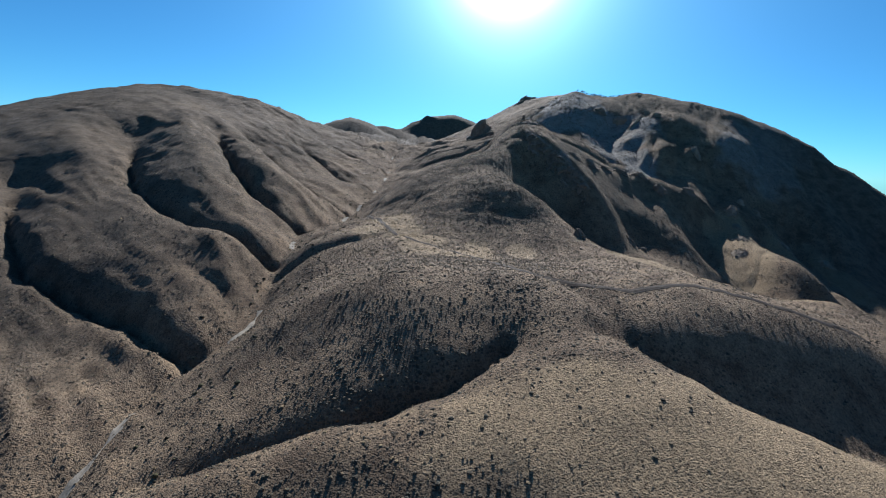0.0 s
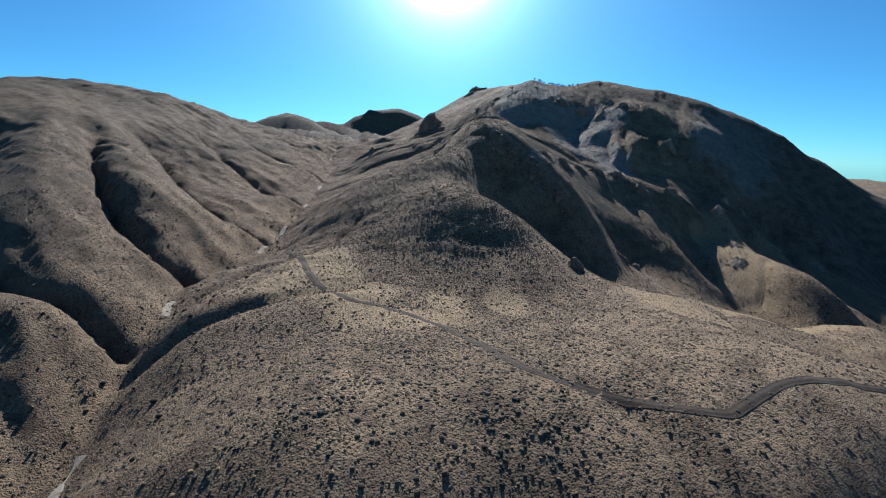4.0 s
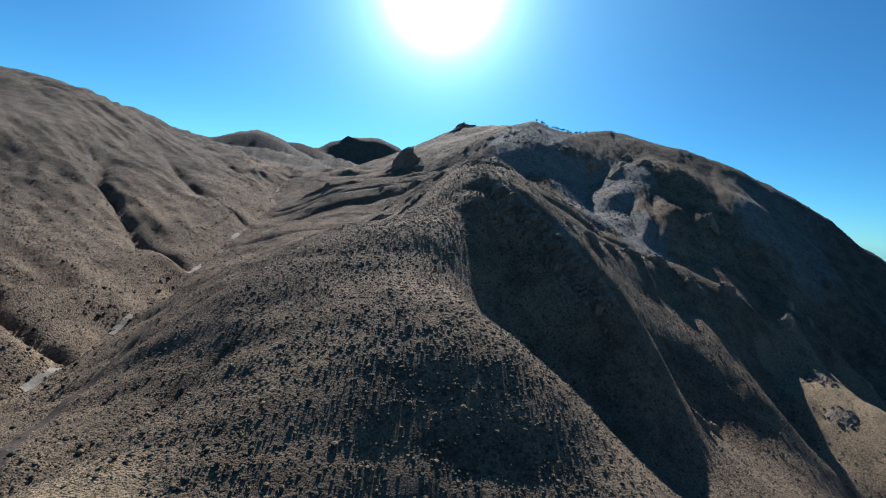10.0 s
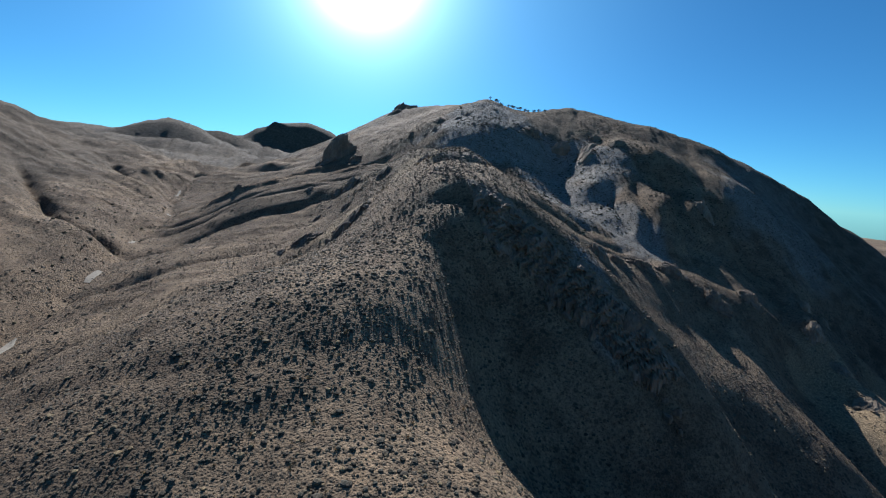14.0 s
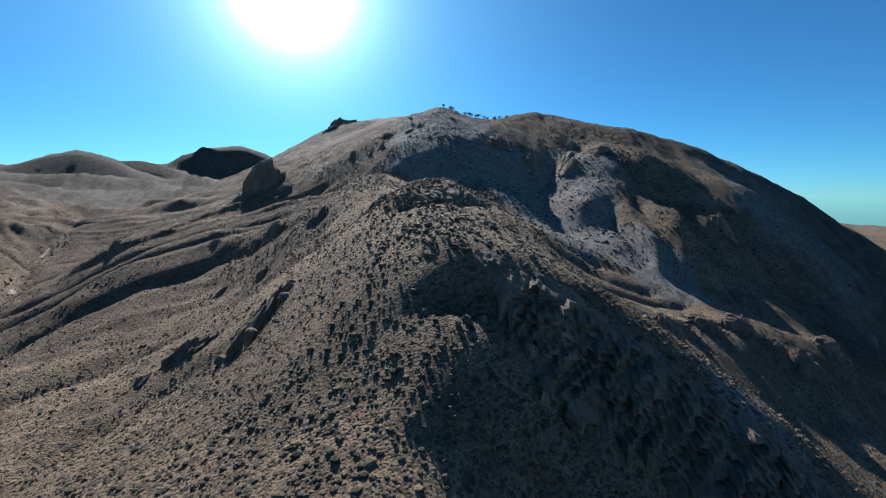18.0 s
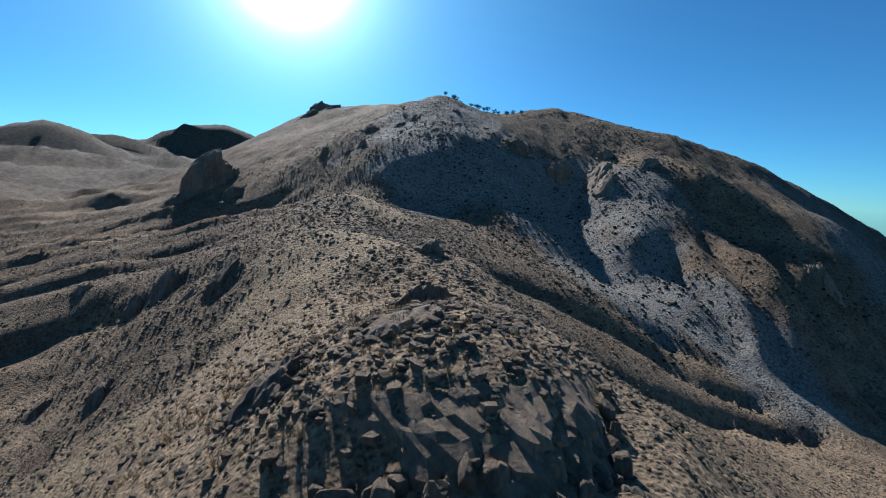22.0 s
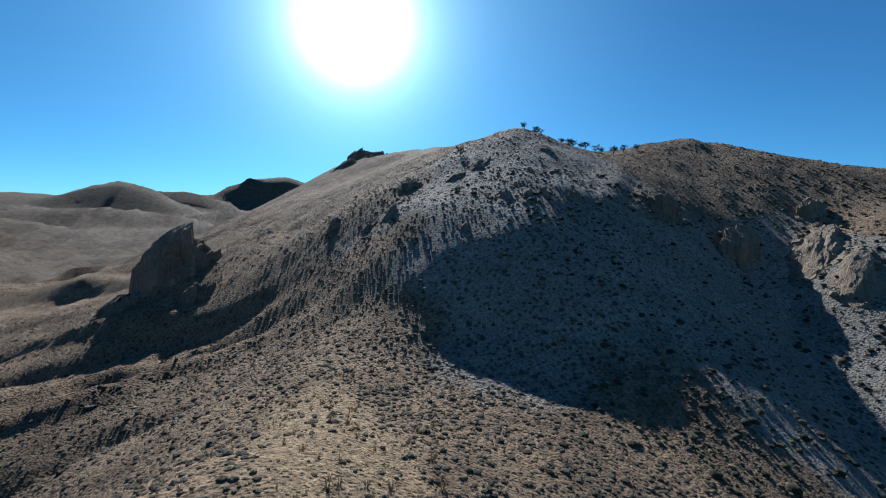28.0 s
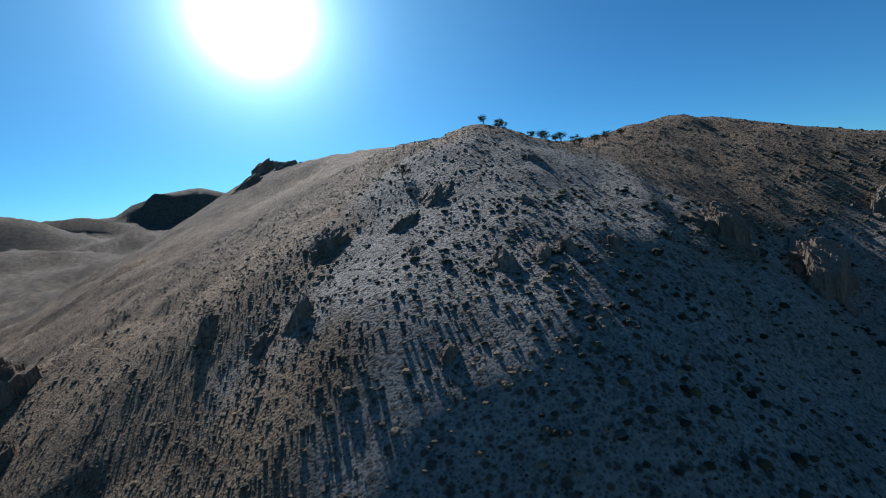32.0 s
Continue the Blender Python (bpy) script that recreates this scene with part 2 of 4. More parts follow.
# main creek and the drainage on the right
stream(3.0, 7.0, (-120, -60, -104), (-95, 20, -91), (-78, 84, -75.4), (-77, 112, -68.4), (-73, 126, -64.6), (-61, 147, -58.8), (-62, 162, -56.4), (-66, 185, -49.1), (-67, 212, -42.6),
       (-69, 235, -41.9), (-64, 262, -41.7), (-57, 290, -40.4), (-55, 309, -38.7), (-51, 345, -34.4), (-50, 376, -29.1), (-47, 428, -20.3), (-50, 480, -17.1),
       (-46, 533, -11.3), (-62, 600, -5.2), (-56, 655, 8.1), (-62, 720, 11.5), (-70, 800, 2), (-110, 950, 8))
stream(3.0, 8.0, (110, 232, -46.5), (132, 255, -57), (160, 268, -64), (178, 272, -72), (192, 268, -79), (212, 256, -70.9), (240, 244, -83.6), (310, 235, -112.4), (420, 230, -130))
# near mound, and the dark gullies behind it
crest((-55, 74, -66.1), (-38, 73, -58.4), (-26, 77, -54.8), (-14, 80, -51.2), (0, 86, -49), (13, 97, -46.5), (31, 102, -42.7), (46, 99, -41.4), (61, 92, -45.1), (80, 86, -51.5), (100, 82, -57.8), (140, 80, -69.1))
crest((-64, 40, -80), (-30, 52, -66), (0, 60, -58.1), (40, 60, -50.9), (80, 52, -56), (130, 40, -68), (200, 40, -90))
crest((-100, -40, -100), (0, -60, -70), (60, 0, -56), (100, -60, -64), (220, -60, -90))
stream(5.5, 4.0, (20, 108, -46), (4, 96, -51.6), (-10, 89, -54.4), (-28, 86, -57.8), (-46, 83, -63.9), (-76, 83, -75.4))
stream(3.0, 7.0, (44, 112, -40.1), (60, 104, -47.8), (76, 99, -54.8), (92, 97, -60.6), (115, 99, -66.9), (150, 110, -77.4), (220, 130, -97.8))
# the broad spur in the middle
crest((-66, 128, -60.9), (-55, 134, -54), (-40, 147, -45.7), (-25, 160, -40), (-10, 173, -37.1), (10, 178, -37.5), (23, 168, -38), (45, 165, -38))
crest((-38, 111, -54.9), (-22, 115, -44.6), (-8, 119, -37.2), (-13, 134, -34.7), (5, 128, -35.7), (18, 137, -34.8), (33, 133, -35.2), (47, 131, -35.6), (61, 116, -40.4))
crest((-40, 98, -58), (-26, 100, -51.6), (-13, 102, -47.3), (-2, 106, -44.7), (8, 112, -42.8))
crest((61, 116, -40.4), (91, 124, -43.5), (135, 137, -49.4), (180, 150, -68.3), (260, 170, -93.9))
crest((-54, 193, -39.5), (-35, 195, -34.3), (-16, 193, -34.3), (5, 195, -38.5), (30, 200, -40.5), (60, 200, -40.5), (80, 182, -36.8), (105, 180, -44), (140, 190, -57))
crest((-48, 246, -37.9), (-34, 247, -32.5), (-5, 240, -29.5), (14, 234, -31), (23, 231, -31.2), (42, 237, -27.6), (62, 238, -28.9), (73, 228, -35.4), (86, 226, -41.3))
crest((217, 237, -65.2), (180, 225, -63.6), (145, 225, -54.6), (110, 215, -46.4))
crest((-40, 290, -33.8), (-20, 290, -19.8), (-4, 300, -11.5), (10, 295, -9), (20, 289, -9), (37, 292, -8.5))
crest((-50, 330, -33.5), (-25, 332, -19.9), (-7, 331, -9.5), (12, 341, -1), (30, 341, 1), (46, 340, 8))
crest((73, 228, -35.4), (66, 238, -30), (58, 255, -20.5), (50, 268, -15.5), (42, 282, -11.5), (40, 296, -7), (46, 320, 4), (51, 336, 12), (55, 347, 19), (60, 358, 23.5), (64, 367, 28), (68, 377, 32), (71, 384, 33.2))
crest((26, 254, -17.2), (-5, 262, -22.8), (-30, 262, -34.9))
# the shaded bowl right of the spur, its cliff rib and the rocky rib behind
crest((58, 351, 21.3), (63, 348, 21.5), (70, 342, 19), (78, 335, 13), (88, 325, 4), (97, 315, -6), (106, 303, -20), (116, 292, -38))
crest((54, 290, -22), (63, 300, -27), (78, 280, -42), (98, 262, -51), (116, 258, -55))
crest((62, 325, -6), (76, 302, -32))
crest((66, 352, 23.1), (78, 351, 18.8), (90, 352, 11.7), (102, 356, 6.2), (118, 364, 1.5), (133, 373, -2.5), (150, 378, -6.2), (164, 379, -7.5), (180, 385, -7.8), (207, 374, -17), (234, 366, -33.6))
stream(2.0, 8.0, (112, 335, -10), (126, 322, -28), (136, 304, -50), (150, 285, -60))
crest((164, 355, -25), (177, 344, -31), (180, 320, -48), (188, 298, -64))
crest((239, 367, -29.6), (240, 352, -42.1), (237, 330, -51), (234, 306, -52.5), (233, 284, -54.3), (236, 266, -63.4))
crest((224, 350, -48.7), (209, 328, -54.7), (199, 303, -68), (196, 286, -76))
crest((239, 385, -24.3), (226, 372, -32.9), (216, 356, -45.5), (202, 336, -54.3), (190, 312, -66))
crest((246, 348, -50.1), (252, 330, -63.5), (254, 304, -69.6), (254, 280, -76.3))
crest((239, 367, -29.6), (252, 385, -23), (266, 392, -23.4))
crest((270, 388, -30.7), (276, 366, -45.5), (277, 342, -60.7), (274, 316, -70.2), (272, 290, -76.3), (274, 265, -87))
crest((262, 350, -60.4), (262, 326, -72.5), (262, 300, -77.3))
crest((305, 375, -54.8), (312, 345, -67.3), (312, 315, -79.8), (310, 285, -92.8))
crest((292, 360, -64.2), (294, 330, -77.8), (292, 300, -87.5))
# ridge from the rock peak over the saddle to the summit
crest((70, 380, 32.8), (79, 396, 28.5), (86, 412, 31.3), (90, 429, 30), (85, 450, 31), (81, 470, 37), (82, 486, 31), (88, 502, 33), (97, 519, 34.7), (104, 533, 45.5), (111, 546, 53.8), (125, 562, 63.3), (146, 575, 79.5), (163, 585, 86.6))
crest((163, 585, 86.6), (160, 623, 87), (156, 660, 87), (150, 706, 91), (136, 775, 97), (122, 810, 86), (104, 870, 72), (70, 960, 50))
crest((163, 585, 86.6), (185, 592, 82.5), (208, 592, 81.1), (222, 590, 85.5), (235, 588, 89), (258, 568, 83), (285, 546, 76), (318, 524, 66), (355, 500, 48), (400, 470, 19), (435, 430, -22), (465, 370, -70))
crest((58, 368, 24.5), (50, 376, 20.3), (32, 382, -1.6), (15, 387, -9.4), (-10, 392, -16.3), (-30, 395, -21.7))
crest((74, 398, 27.6), (62, 404, 23.7), (52, 414, 14.4), (30, 412, -1.5), (9, 417, -11.8), (-20, 430, -13.9))
crest((85, 428, 30), (73, 432, 31.4), (62, 428, 22.8), (56, 455, 19.6), (43, 473, 14.4), (24, 490, 8.7), (-6, 494, 0.7), (-24, 490, -9.9))
crest((81, 470, 37), (64, 470, 25.7), (63, 481, 24.6), (45, 495, 16.6), (24, 509, 12.5), (-10, 539, 5.1), (-30, 540, -6.2))
crest((29, 458, -2.4), (10, 450, -8.2), (-10, 460, -11))
crest((97, 524, 33.5), (84, 520, 28), (66, 535, 23), (66, 556, 14.5), (45, 575, 19.4), (20, 600, 14.2), (-24, 637, 5.2))
crest((111, 546, 52.8), (98, 540, 40), (92, 552, 37), (84, 569, 35.4), (70, 590, 33.4), (50, 607, 32), (30, 640, 21.2), (-10, 690, 16.1))
crest((163, 600, 80.8), (130, 600, 71.6), (107, 577, 57.7), (112, 566, 60))
crest((148, 706, 86), (110, 690, 69.4), (70, 700, 53.1), (42, 734, 40.2), (0, 790, 20.2), (-30, 805, 14))
# east side of the ridge and the great shaded bowl
crest((84, 400, 27.5), (90, 400, 24.9), (108, 395, 12.9), (135, 392, 0.5), (160, 394, -6.6))
crest((90, 429, 30), (103, 430, 23), (111, 447, 25), (130, 440, 19), (143, 444, 16), (160, 430, 2), (178, 418, 0.5))
crest((97, 519, 34.7), (112, 510, 35), (118, 503, 33), (130, 498, 33.5), (140, 480, 26.5), (150, 460, 17.5))
crest((111, 546, 53.8), (114, 526, 48.1), (121, 513, 43), (136, 514, 49), (153, 502, 36.5), (160, 480, 24))
crest((146, 575, 79.5), (137, 536, 60.2), (142, 529, 59.8), (161, 518, 46.7), (173, 513, 39.3), (187, 510, 36.8))
crest((163, 585, 86.6), (166, 529, 58), (175, 520, 49.2), (192, 519, 40.2), (199, 514, 41.5), (208, 526, 48.9), (219, 524, 52.4), (227, 546, 66.5), (235, 588, 89))
stream(1.5, 9.0, (206, 518, 39.9), (190, 504, 32.1), (176, 486, 21.9), (168, 464, 13.7), (171, 442, 8.9), (180, 418, -0.6), (192, 398, -10.4), (205, 385, -16.9))
crest((226, 528, 56.3), (208, 509, 48.3), (210, 486, 39.3), (188, 470, 26.6), (190, 460, 17.2), (192, 440, 12.8))
crest((245, 488, 54.4), (239, 461, 28.3), (237, 440, 20.3), (227, 419, -3.7), (220, 398, -12.4))
crest((210, 464, 28.6), (207, 434, 19), (205, 414, -0.1))
crest((239, 497, 55.4), (279, 500, 52.8), (279, 452, 34.1), (275, 420, 3.8), (272, 395, -22.1))
crest((320, 505, 58), (330, 450, 12.7), (335, 400, -27.5), (330, 360, -59.1))
crest((360, 490, 42), (367, 439, -6.3), (375, 380, -59.1), (370, 330, -95.1))
crest((235, 588, 89), (245, 650, 80), (290, 720, 60), (340, 900, 40))
crest((285, 546, 77), (340, 600, 66), (420, 640, 40), (540, 640, 0))
crest((400, 470, 9), (480, 520, -10), (580, 520, -40))
# left hills: nosed ridges between gullies that run down to the creek
crest((-80, 122, -66.1), (-90, 133, -66.4), (-108, 144, -66.1), (-134, 156, -63.3), (-155, 164, -60.9), (-178, 182, -56.3), (-205, 206, -49), (-245, 240, -37.5), (-300, 300, -20), (-400, 400, 6), (-520, 520, 22))
crest((-96, 98, -72.7), (-123, 128, -68.2), (-165, 125, -68.3), (-220, 140, -60), (-320, 180, -44), (-450, 260, -20))
crest((-95, 60, -84), (-130, 60, -82), (-220, 60, -74), (-330, 90, -56))
stream(3.0, 5.0, (-73, 132, -66), (-92, 145, -65.5), (-112, 156, -64), (-138, 169, -61), (-162, 178, -58), (-186, 202, -52), (-215, 232, -46.6), (-260, 290, -31), lift=6.0)
crest((-70, 163, -54.8), (-87, 171, -48.5), (-104, 188, -42), (-123, 203, -38.5), (-150, 225, -33.5), (-175, 246, -29), (-215, 290, -17.3), (-262, 345, 0), (-320, 430, 26), (-380, 560, 55), (-424, 712, 77))
stream(3.0, 5.0, (-69, 190, -49.7), (-88, 201, -42.1), (-115, 217, -40), (-142, 237, -36), (-168, 260, -30.7), (-200, 306, -21.2), (-246, 385, 0.8), lift=6.0)
crest((-68, 218, -42), (-77, 224, -38), (-92, 232, -30.5), (-108, 245, -23.5), (-133, 274, -11.5), (-165, 320, 2.2), (-215, 410, 22), (-290, 540, 48), (-387, 786, 82))
stream(3.0, 5.0, (-66, 238, -42), (-82, 243, -37.3), (-103, 262, -29.8), (-124, 290, -19.3), (-152, 335, -7), (-195, 415, 10.5), lift=6.0)
crest((-62, 268, -38.6), (-80, 272, -27.2), (-110, 282, -10.1), (-135, 330, -1.6), (-172, 400, 9.8), (-225, 490, 28), (-300, 600, 52))
stream(2.5, 5.0, (-58, 300, -39.8), (-82, 310, -34.3), (-112, 345, -24.4), (-140, 390, -12.9), (-180, 450, 1.3), lift=5.5)
crest((-57, 330, -31.6), (-80, 348, -24.5), (-104, 385, -18.7), (-140, 435, -0.5), (-190, 530, 23), (-268, 670, 62))
stream(2.5, 5.0, (-52, 370, -28.3), (-73, 383, -30.7), (-100, 418, -18), (-126, 455, -7.3), (-150, 500, 2.8), lift=5.5)
crest((-52, 400, -24.5), (-75, 428, -16.2), (-115, 475, -1.2), (-160, 545, 13.9), (-215, 650, 43.6))
stream(2.5, 5.0, (-52, 455, -17.5), (-78, 475, -12.7), (-108, 525, -5.4), (-150, 600, 11.3), lift=5.5)
crest((-56, 510, -10.6), (-85, 545, -2.5), (-130, 620, 12.6), (-185, 740, 30.1), (-225, 930, 45))
stream(2.5, 5.0, (-58, 580, -5.7), (-90, 610, -1), (-130, 690, 13.2), lift=5.5)
crest((-70, 640, 7.2), (-110, 720, 16.4), (-150, 850, 24), (-180, 1000, 30))
crest((-424, 712, 77), (-387, 786, 82), (-300, 760, 68), (-268, 670, 62))
crest((-600, 640, 22), (-490, 680, 56), (-424, 712, 77))
crest((-72, 150, -58.1), (-88, 158, -54.5), (-105, 167, -53), (-125, 179, -50), (-150, 196, -45), (-180, 224, -36))
# furrows on the west flank of the spur and ridge
rill(3.0, 4.0, (2, 290), (-11, 268), (-28, 240), (-48, 226), (-62, 210))
rill(3.0, 4.0, (3, 222), (-12, 200), (-29, 192), (-45, 188), (-62, 180))
rill(1.5, 4.0, (10, 330), (-8, 318), (-24, 296), (-44, 280), (-58, 275))
rill(2.0, 5.0, (40, 372), (22, 362), (0, 346), (-22, 330), (-44, 318))
rill(2.5, 5.0, (62, 392), (40, 396), (20, 392), (-6, 378), (-30, 362), (-50, 352))
rill(3.5, 6.0, (68, 412), (44, 424), (24, 428), (0, 424), (-26, 412), (-46, 405))
rill(4.0, 6.0, (74, 446), (50, 464), (30, 476), (4, 478), (-20, 470), (-44, 452))
rill(2.5, 6.0, (120, 590), (92, 600), (70, 626), (30, 660), (-20, 680))
rill(2.5, 6.0, (128, 640), (90, 652), (60, 680), (10, 720), (-40, 740))
rill(2.0, 5.0, (28, 150), (36, 140), (48, 122), (52, 110))
rill(4.0, 5.0, (92, 404), (104, 404), (126, 408), (150, 406), (172, 402))
rill(3.5, 5.0, (92, 436), (106, 438), (124, 430), (146, 424), (166, 412))
rill(2.0, 5.0, (94, 470), (112, 466), (132, 456), (150, 440), (168, 424))
rill(2.0, 6.0, (262, 540), (258, 500), (256, 460), (250, 425), (246, 405))
rill(2.0, 6.0, (300, 515), (306, 470), (304, 430), (300, 390), (296, 360))
rill(2.5, 6.0, (228, 500), (224, 470), (222, 440), (214, 410))
rill(2.0, 6.0, (122, 160), (118, 180), (128, 210), (140, 235))
rill(2.0, 6.0, (160, 150), (162, 190), (172, 225), (180, 262))


# slanting furrows and ribs on the east face
rill(3.5, 5.0, (204, 480), (197, 462), (189, 445), (183, 428))
rill(3.5, 5.0, (219, 474), (209, 453), (198, 434), (190, 415))
rill(3.5, 5.0, (236, 466), (228, 446), (213, 420), (206, 404))
rill(-2.5, 5.0, (208, 474), (206, 463), (196, 445), (188, 424))
rill(-2.5, 5.0, (228, 464), (218, 445), (200, 423), (196, 408))
rill(3.0, 7.0, (250, 520), (240, 490), (236, 460), (226, 430))
rill(3.0, 7.0, (290, 520), (266, 470), (250, 425), (238, 392))
rill(3.0, 7.0, (330, 500), (304, 445), (288, 395), (276, 372))
rill(3.0, 7.0, (365, 478), (340, 420), (322, 365), (312, 340))
rill(2.0, 3.0, (236, 352), (222, 336), (210, 318))
rill(2.0, 3.0, (236, 338), (224, 318), (212, 298))
rill(2.2, 3.0, (235, 318), (222, 300), (208, 284))
rill(2.0, 3.0, (276, 350), (266, 330), (262, 306))
# ribs between the furrows of the west flank
rill(-2.0, 5.0, (76, 430), (52, 444), (30, 452), (2, 452), (-24, 442))
rill(-3.5, 5.0, (100, 526), (86, 537), (71, 531), (57, 521), (38, 522), (12, 530), (-24, 526))
rill(-3.5, 5.0, (96, 546), (79, 557), (64, 560), (46, 556), (33, 548), (10, 556), (-24, 560))
rill(-3.0, 5.0, (88, 564), (67, 575), (47, 587), (20, 596), (-20, 600))
rill(4.5, 5.0, (96, 516), (84, 514), (70, 506), (56, 502), (38, 508), (10, 514), (-40, 506))
rill(4.5, 5.0, (97, 537), (84, 547), (68, 546), (52, 538), (34, 534), (8, 544), (-44, 546))
rill(4.0, 5.0, (92, 556), (74, 566), (56, 573), (38, 570), (12, 576), (-44, 582))
rill(4.0, 5.0, (82, 478), (66, 488), (50, 490), (30, 498), (0, 500), (-40, 490))
# rock faces: line of the rim, the way the face looks in degrees, its height; the slope below is cut away
CLIFFS = [([(63, 349), (70, 342), (78, 335), (87, 326), (96, 316), (103, 306)], 225, 10.0), ([(62, 377), (66, 374), (71, 372.5), (76, 374), (80, 378)], 256, 4.6)]
for rim, face, high in CLIFFS:
    way = np.array((math.cos(math.radians(face)), math.sin(math.radians(face))))
    GULLIES.append((0.5 * high, 0.6 * high, np.array(rim, float) + way * 0.62 * high, None))


def along(knots, step):
    """Points every step metres along a broken line."""
    out = []
    for a, b in zip(knots[:-1], knots[1:]):
        n = max(1, int(round(np.linalg.norm(b[:2] - a[:2]) / step)))
        out += [a + (b - a) * k / n for k in range(n)]
    return np.array(out + [knots[-1]])


def spread(a, b):
    """The bending kernel of a thin plate, with distances in hundreds of metres."""
    d2 = ((a[:, None, 0] - b[None, :, 0]) ** 2 + (a[:, None, 1] - b[None, :, 1]) ** 2) / 1e4
    return 0.5 * d2 * np.log(d2 + 1e-12)


def far_land(x, y):
    """The wide country round the hills: a basin ahead, low badlands to the right, with its own hills."""
    z = np.where(x > 0, -60.0 - 0.012 * np.maximum(x - 700, 0), 0.0) * np.clip((x - 300) / 500, 0, 1)
    z = z + (12 * np.clip((y - 900) / 700, 0, 1) + 16 * np.clip((y - 1600) / 500, 0, 1)) * np.clip(1 - (x - 300) / 900, 0, 1)
    for hx, hy, h, rx, ry in FAR_HILLS:
        d = np.sqrt(((x - hx) / rx) ** 2 + ((y - hy) / ry) ** 2)
        z = z + h * np.clip(1.08 - np.sqrt(d * d * 0.42 + 0.006), 0, 1) ** 1.2
    return z


FAR_HILLS = [(-60, 2540, 60, 420, 81), (-300, 2300, 40, 330, 68), (-345, 1960, 84, 150, 110), (-640, 2050, 38, 330, 330), (-420, 2250, 40, 500, 260), (-950, 1750, 40, 300, 400), (80, 2560, 62, 460, 135), (-68, 2450, 78, 80, 96), (62, 2480, 94, 96, 100),
             (-205, 2430, 52, 150, 68), (-150, 2420, 12, 28, 120), (-255, 2300, 38, 130, 49), (200, 2480, 36, 100, 68), (-190, 1500, 34, 150, 85), (-60, 1750, 44, 140, 85), (-420, 1450, 40, 180, 85),
             (-20, 1250, 24, 90, 85), (-330, 1180, 26, 120, 85), (520, 2500, 60, 330, 330), (-1300, 1200, 60, 500, 500)]



# ---- noise on the plan ----
GRAD = np.random.RandomState(7).rand(256) * 2 * math.pi
PERM = np.random.RandomState(8).permutation(256)


def wave(x, y):
    """Gradient noise, about -0.7 to 0.7, one bump a unit."""
    i, j = np.floor(x).astype(int), np.floor(y).astype(int)
    u, v = x - i, y - j
    su, sv = u * u * u * (u * (u * 6 - 15) + 10), v * v * v * (v * (v * 6 - 15) + 10)

    def corner(a, b):
        g = GRAD[PERM[(PERM[(i + a) & 255] + j + b) & 255]]
        return np.cos(g) * (u - a) + np.sin(g) * (v - b)
    low = corner(0, 0) * (1 - su) + corner(1, 0) * su
    high = corner(0, 1) * (1 - su) + corner(1, 1) * su
    return low * (1 - sv) + high * sv


def rough(x, y, size, octaves=4, gain=0.5):
    out, amp = 0.0, 1.0
    for k in range(octaves):
        out = out + amp * wave(x / size + 17.3 * k, y / size - 9.1 * k)
        size, amp = size / 2.03, amp * gain
    return out


def sharp(x, y, size, octaves=4):
    """Ridged noise from 0 to about 1, with crests."""
    out, amp = 0.0, 0.5
    for k in range(octaves):
        out = out + amp * (1 - np.minimum(1, 2.2 * np.abs(wave(x / size + 31.7 * k, y / size + 5.9 * k))))
        size, amp = size / 2.1, amp * 0.5
    return out


# ---- the ground sheet: close mesh near the flight, wide mesh to the horizon ----
def axis(low, start, end, high, step):
    mid = list(np.arange(start, end + 0.1, step))
    up, gap = [mid[-1]], step
    while up[-1] < high:
        gap = min(45.0, gap * 1.045)
        up.append(up[-1] + gap)
    down, gap = [mid[0]], step
    while down[-1] > low:
        gap = min(45.0, gap * 1.045)
        down.append(down[-1] - gap)
    return np.array(down[:0:-1] + mid + up[1:])


GX = axis(-2400, -190, 330, 2400, 1.9)
GY = axis(-500, 60, 640, 4200, 1.9)
KNOTS = np.concatenate([along(k, 14.0) for k in LINES])


def near_land(x, y):
    n = len(KNOTS)
    a = np.zeros((n + 3, n + 3))
    a[:n, :n] = spread(KNOTS, KNOTS) + 0.004 * np.eye(n)
    a[:n, n:] = np.c_[np.ones(n), KNOTS[:, :2] / 100]
    a[n:, :n] = a[:n, n:].T
    w = np.linalg.solve(a, np.r_[KNOTS[:, 2], 0, 0, 0])
    out = np.empty(len(x))
    for k in range(0, len(x), 8000):
        p = np.c_[x[k:k + 8000], y[k:k + 8000]]
        out[k:k + 8000] = spread(p, KNOTS) @ w[:-3] + np.c_[np.ones(len(p)), p / 100] @ w[-3:]
    return out


def nearest(px, py, line):
    """Distance of points to a broken line, and how far along it (0 to 1) the nearest place lies."""
    best, share, total = np.full(len(px), 1e9), np.zeros(len(px)), 0.0
    length = np.linalg.norm(np.diff(line, axis=0), axis=1)
    for a, b, l in zip(line[:-1], line[1:], length):
        t = np.clip(((px - a[0]) * (b[0] - a[0]) + (py - a[1]) * (b[1] - a[1])) / (l * l + 1e-9), 0, 1)
        d = np.hypot(px - a[0] - t * (b[0] - a[0]), py - a[1] - t * (b[1] - a[1]))
        hit = d < best
        best[hit], share[hit] = d[hit], (total + t[hit] * l) / length.sum()
        total += l
    return best, share


def step_up(v, low, high):
    t = np.clip((v - low) / (high - low), 0, 1)
    return t * t * (3 - 2 * t)


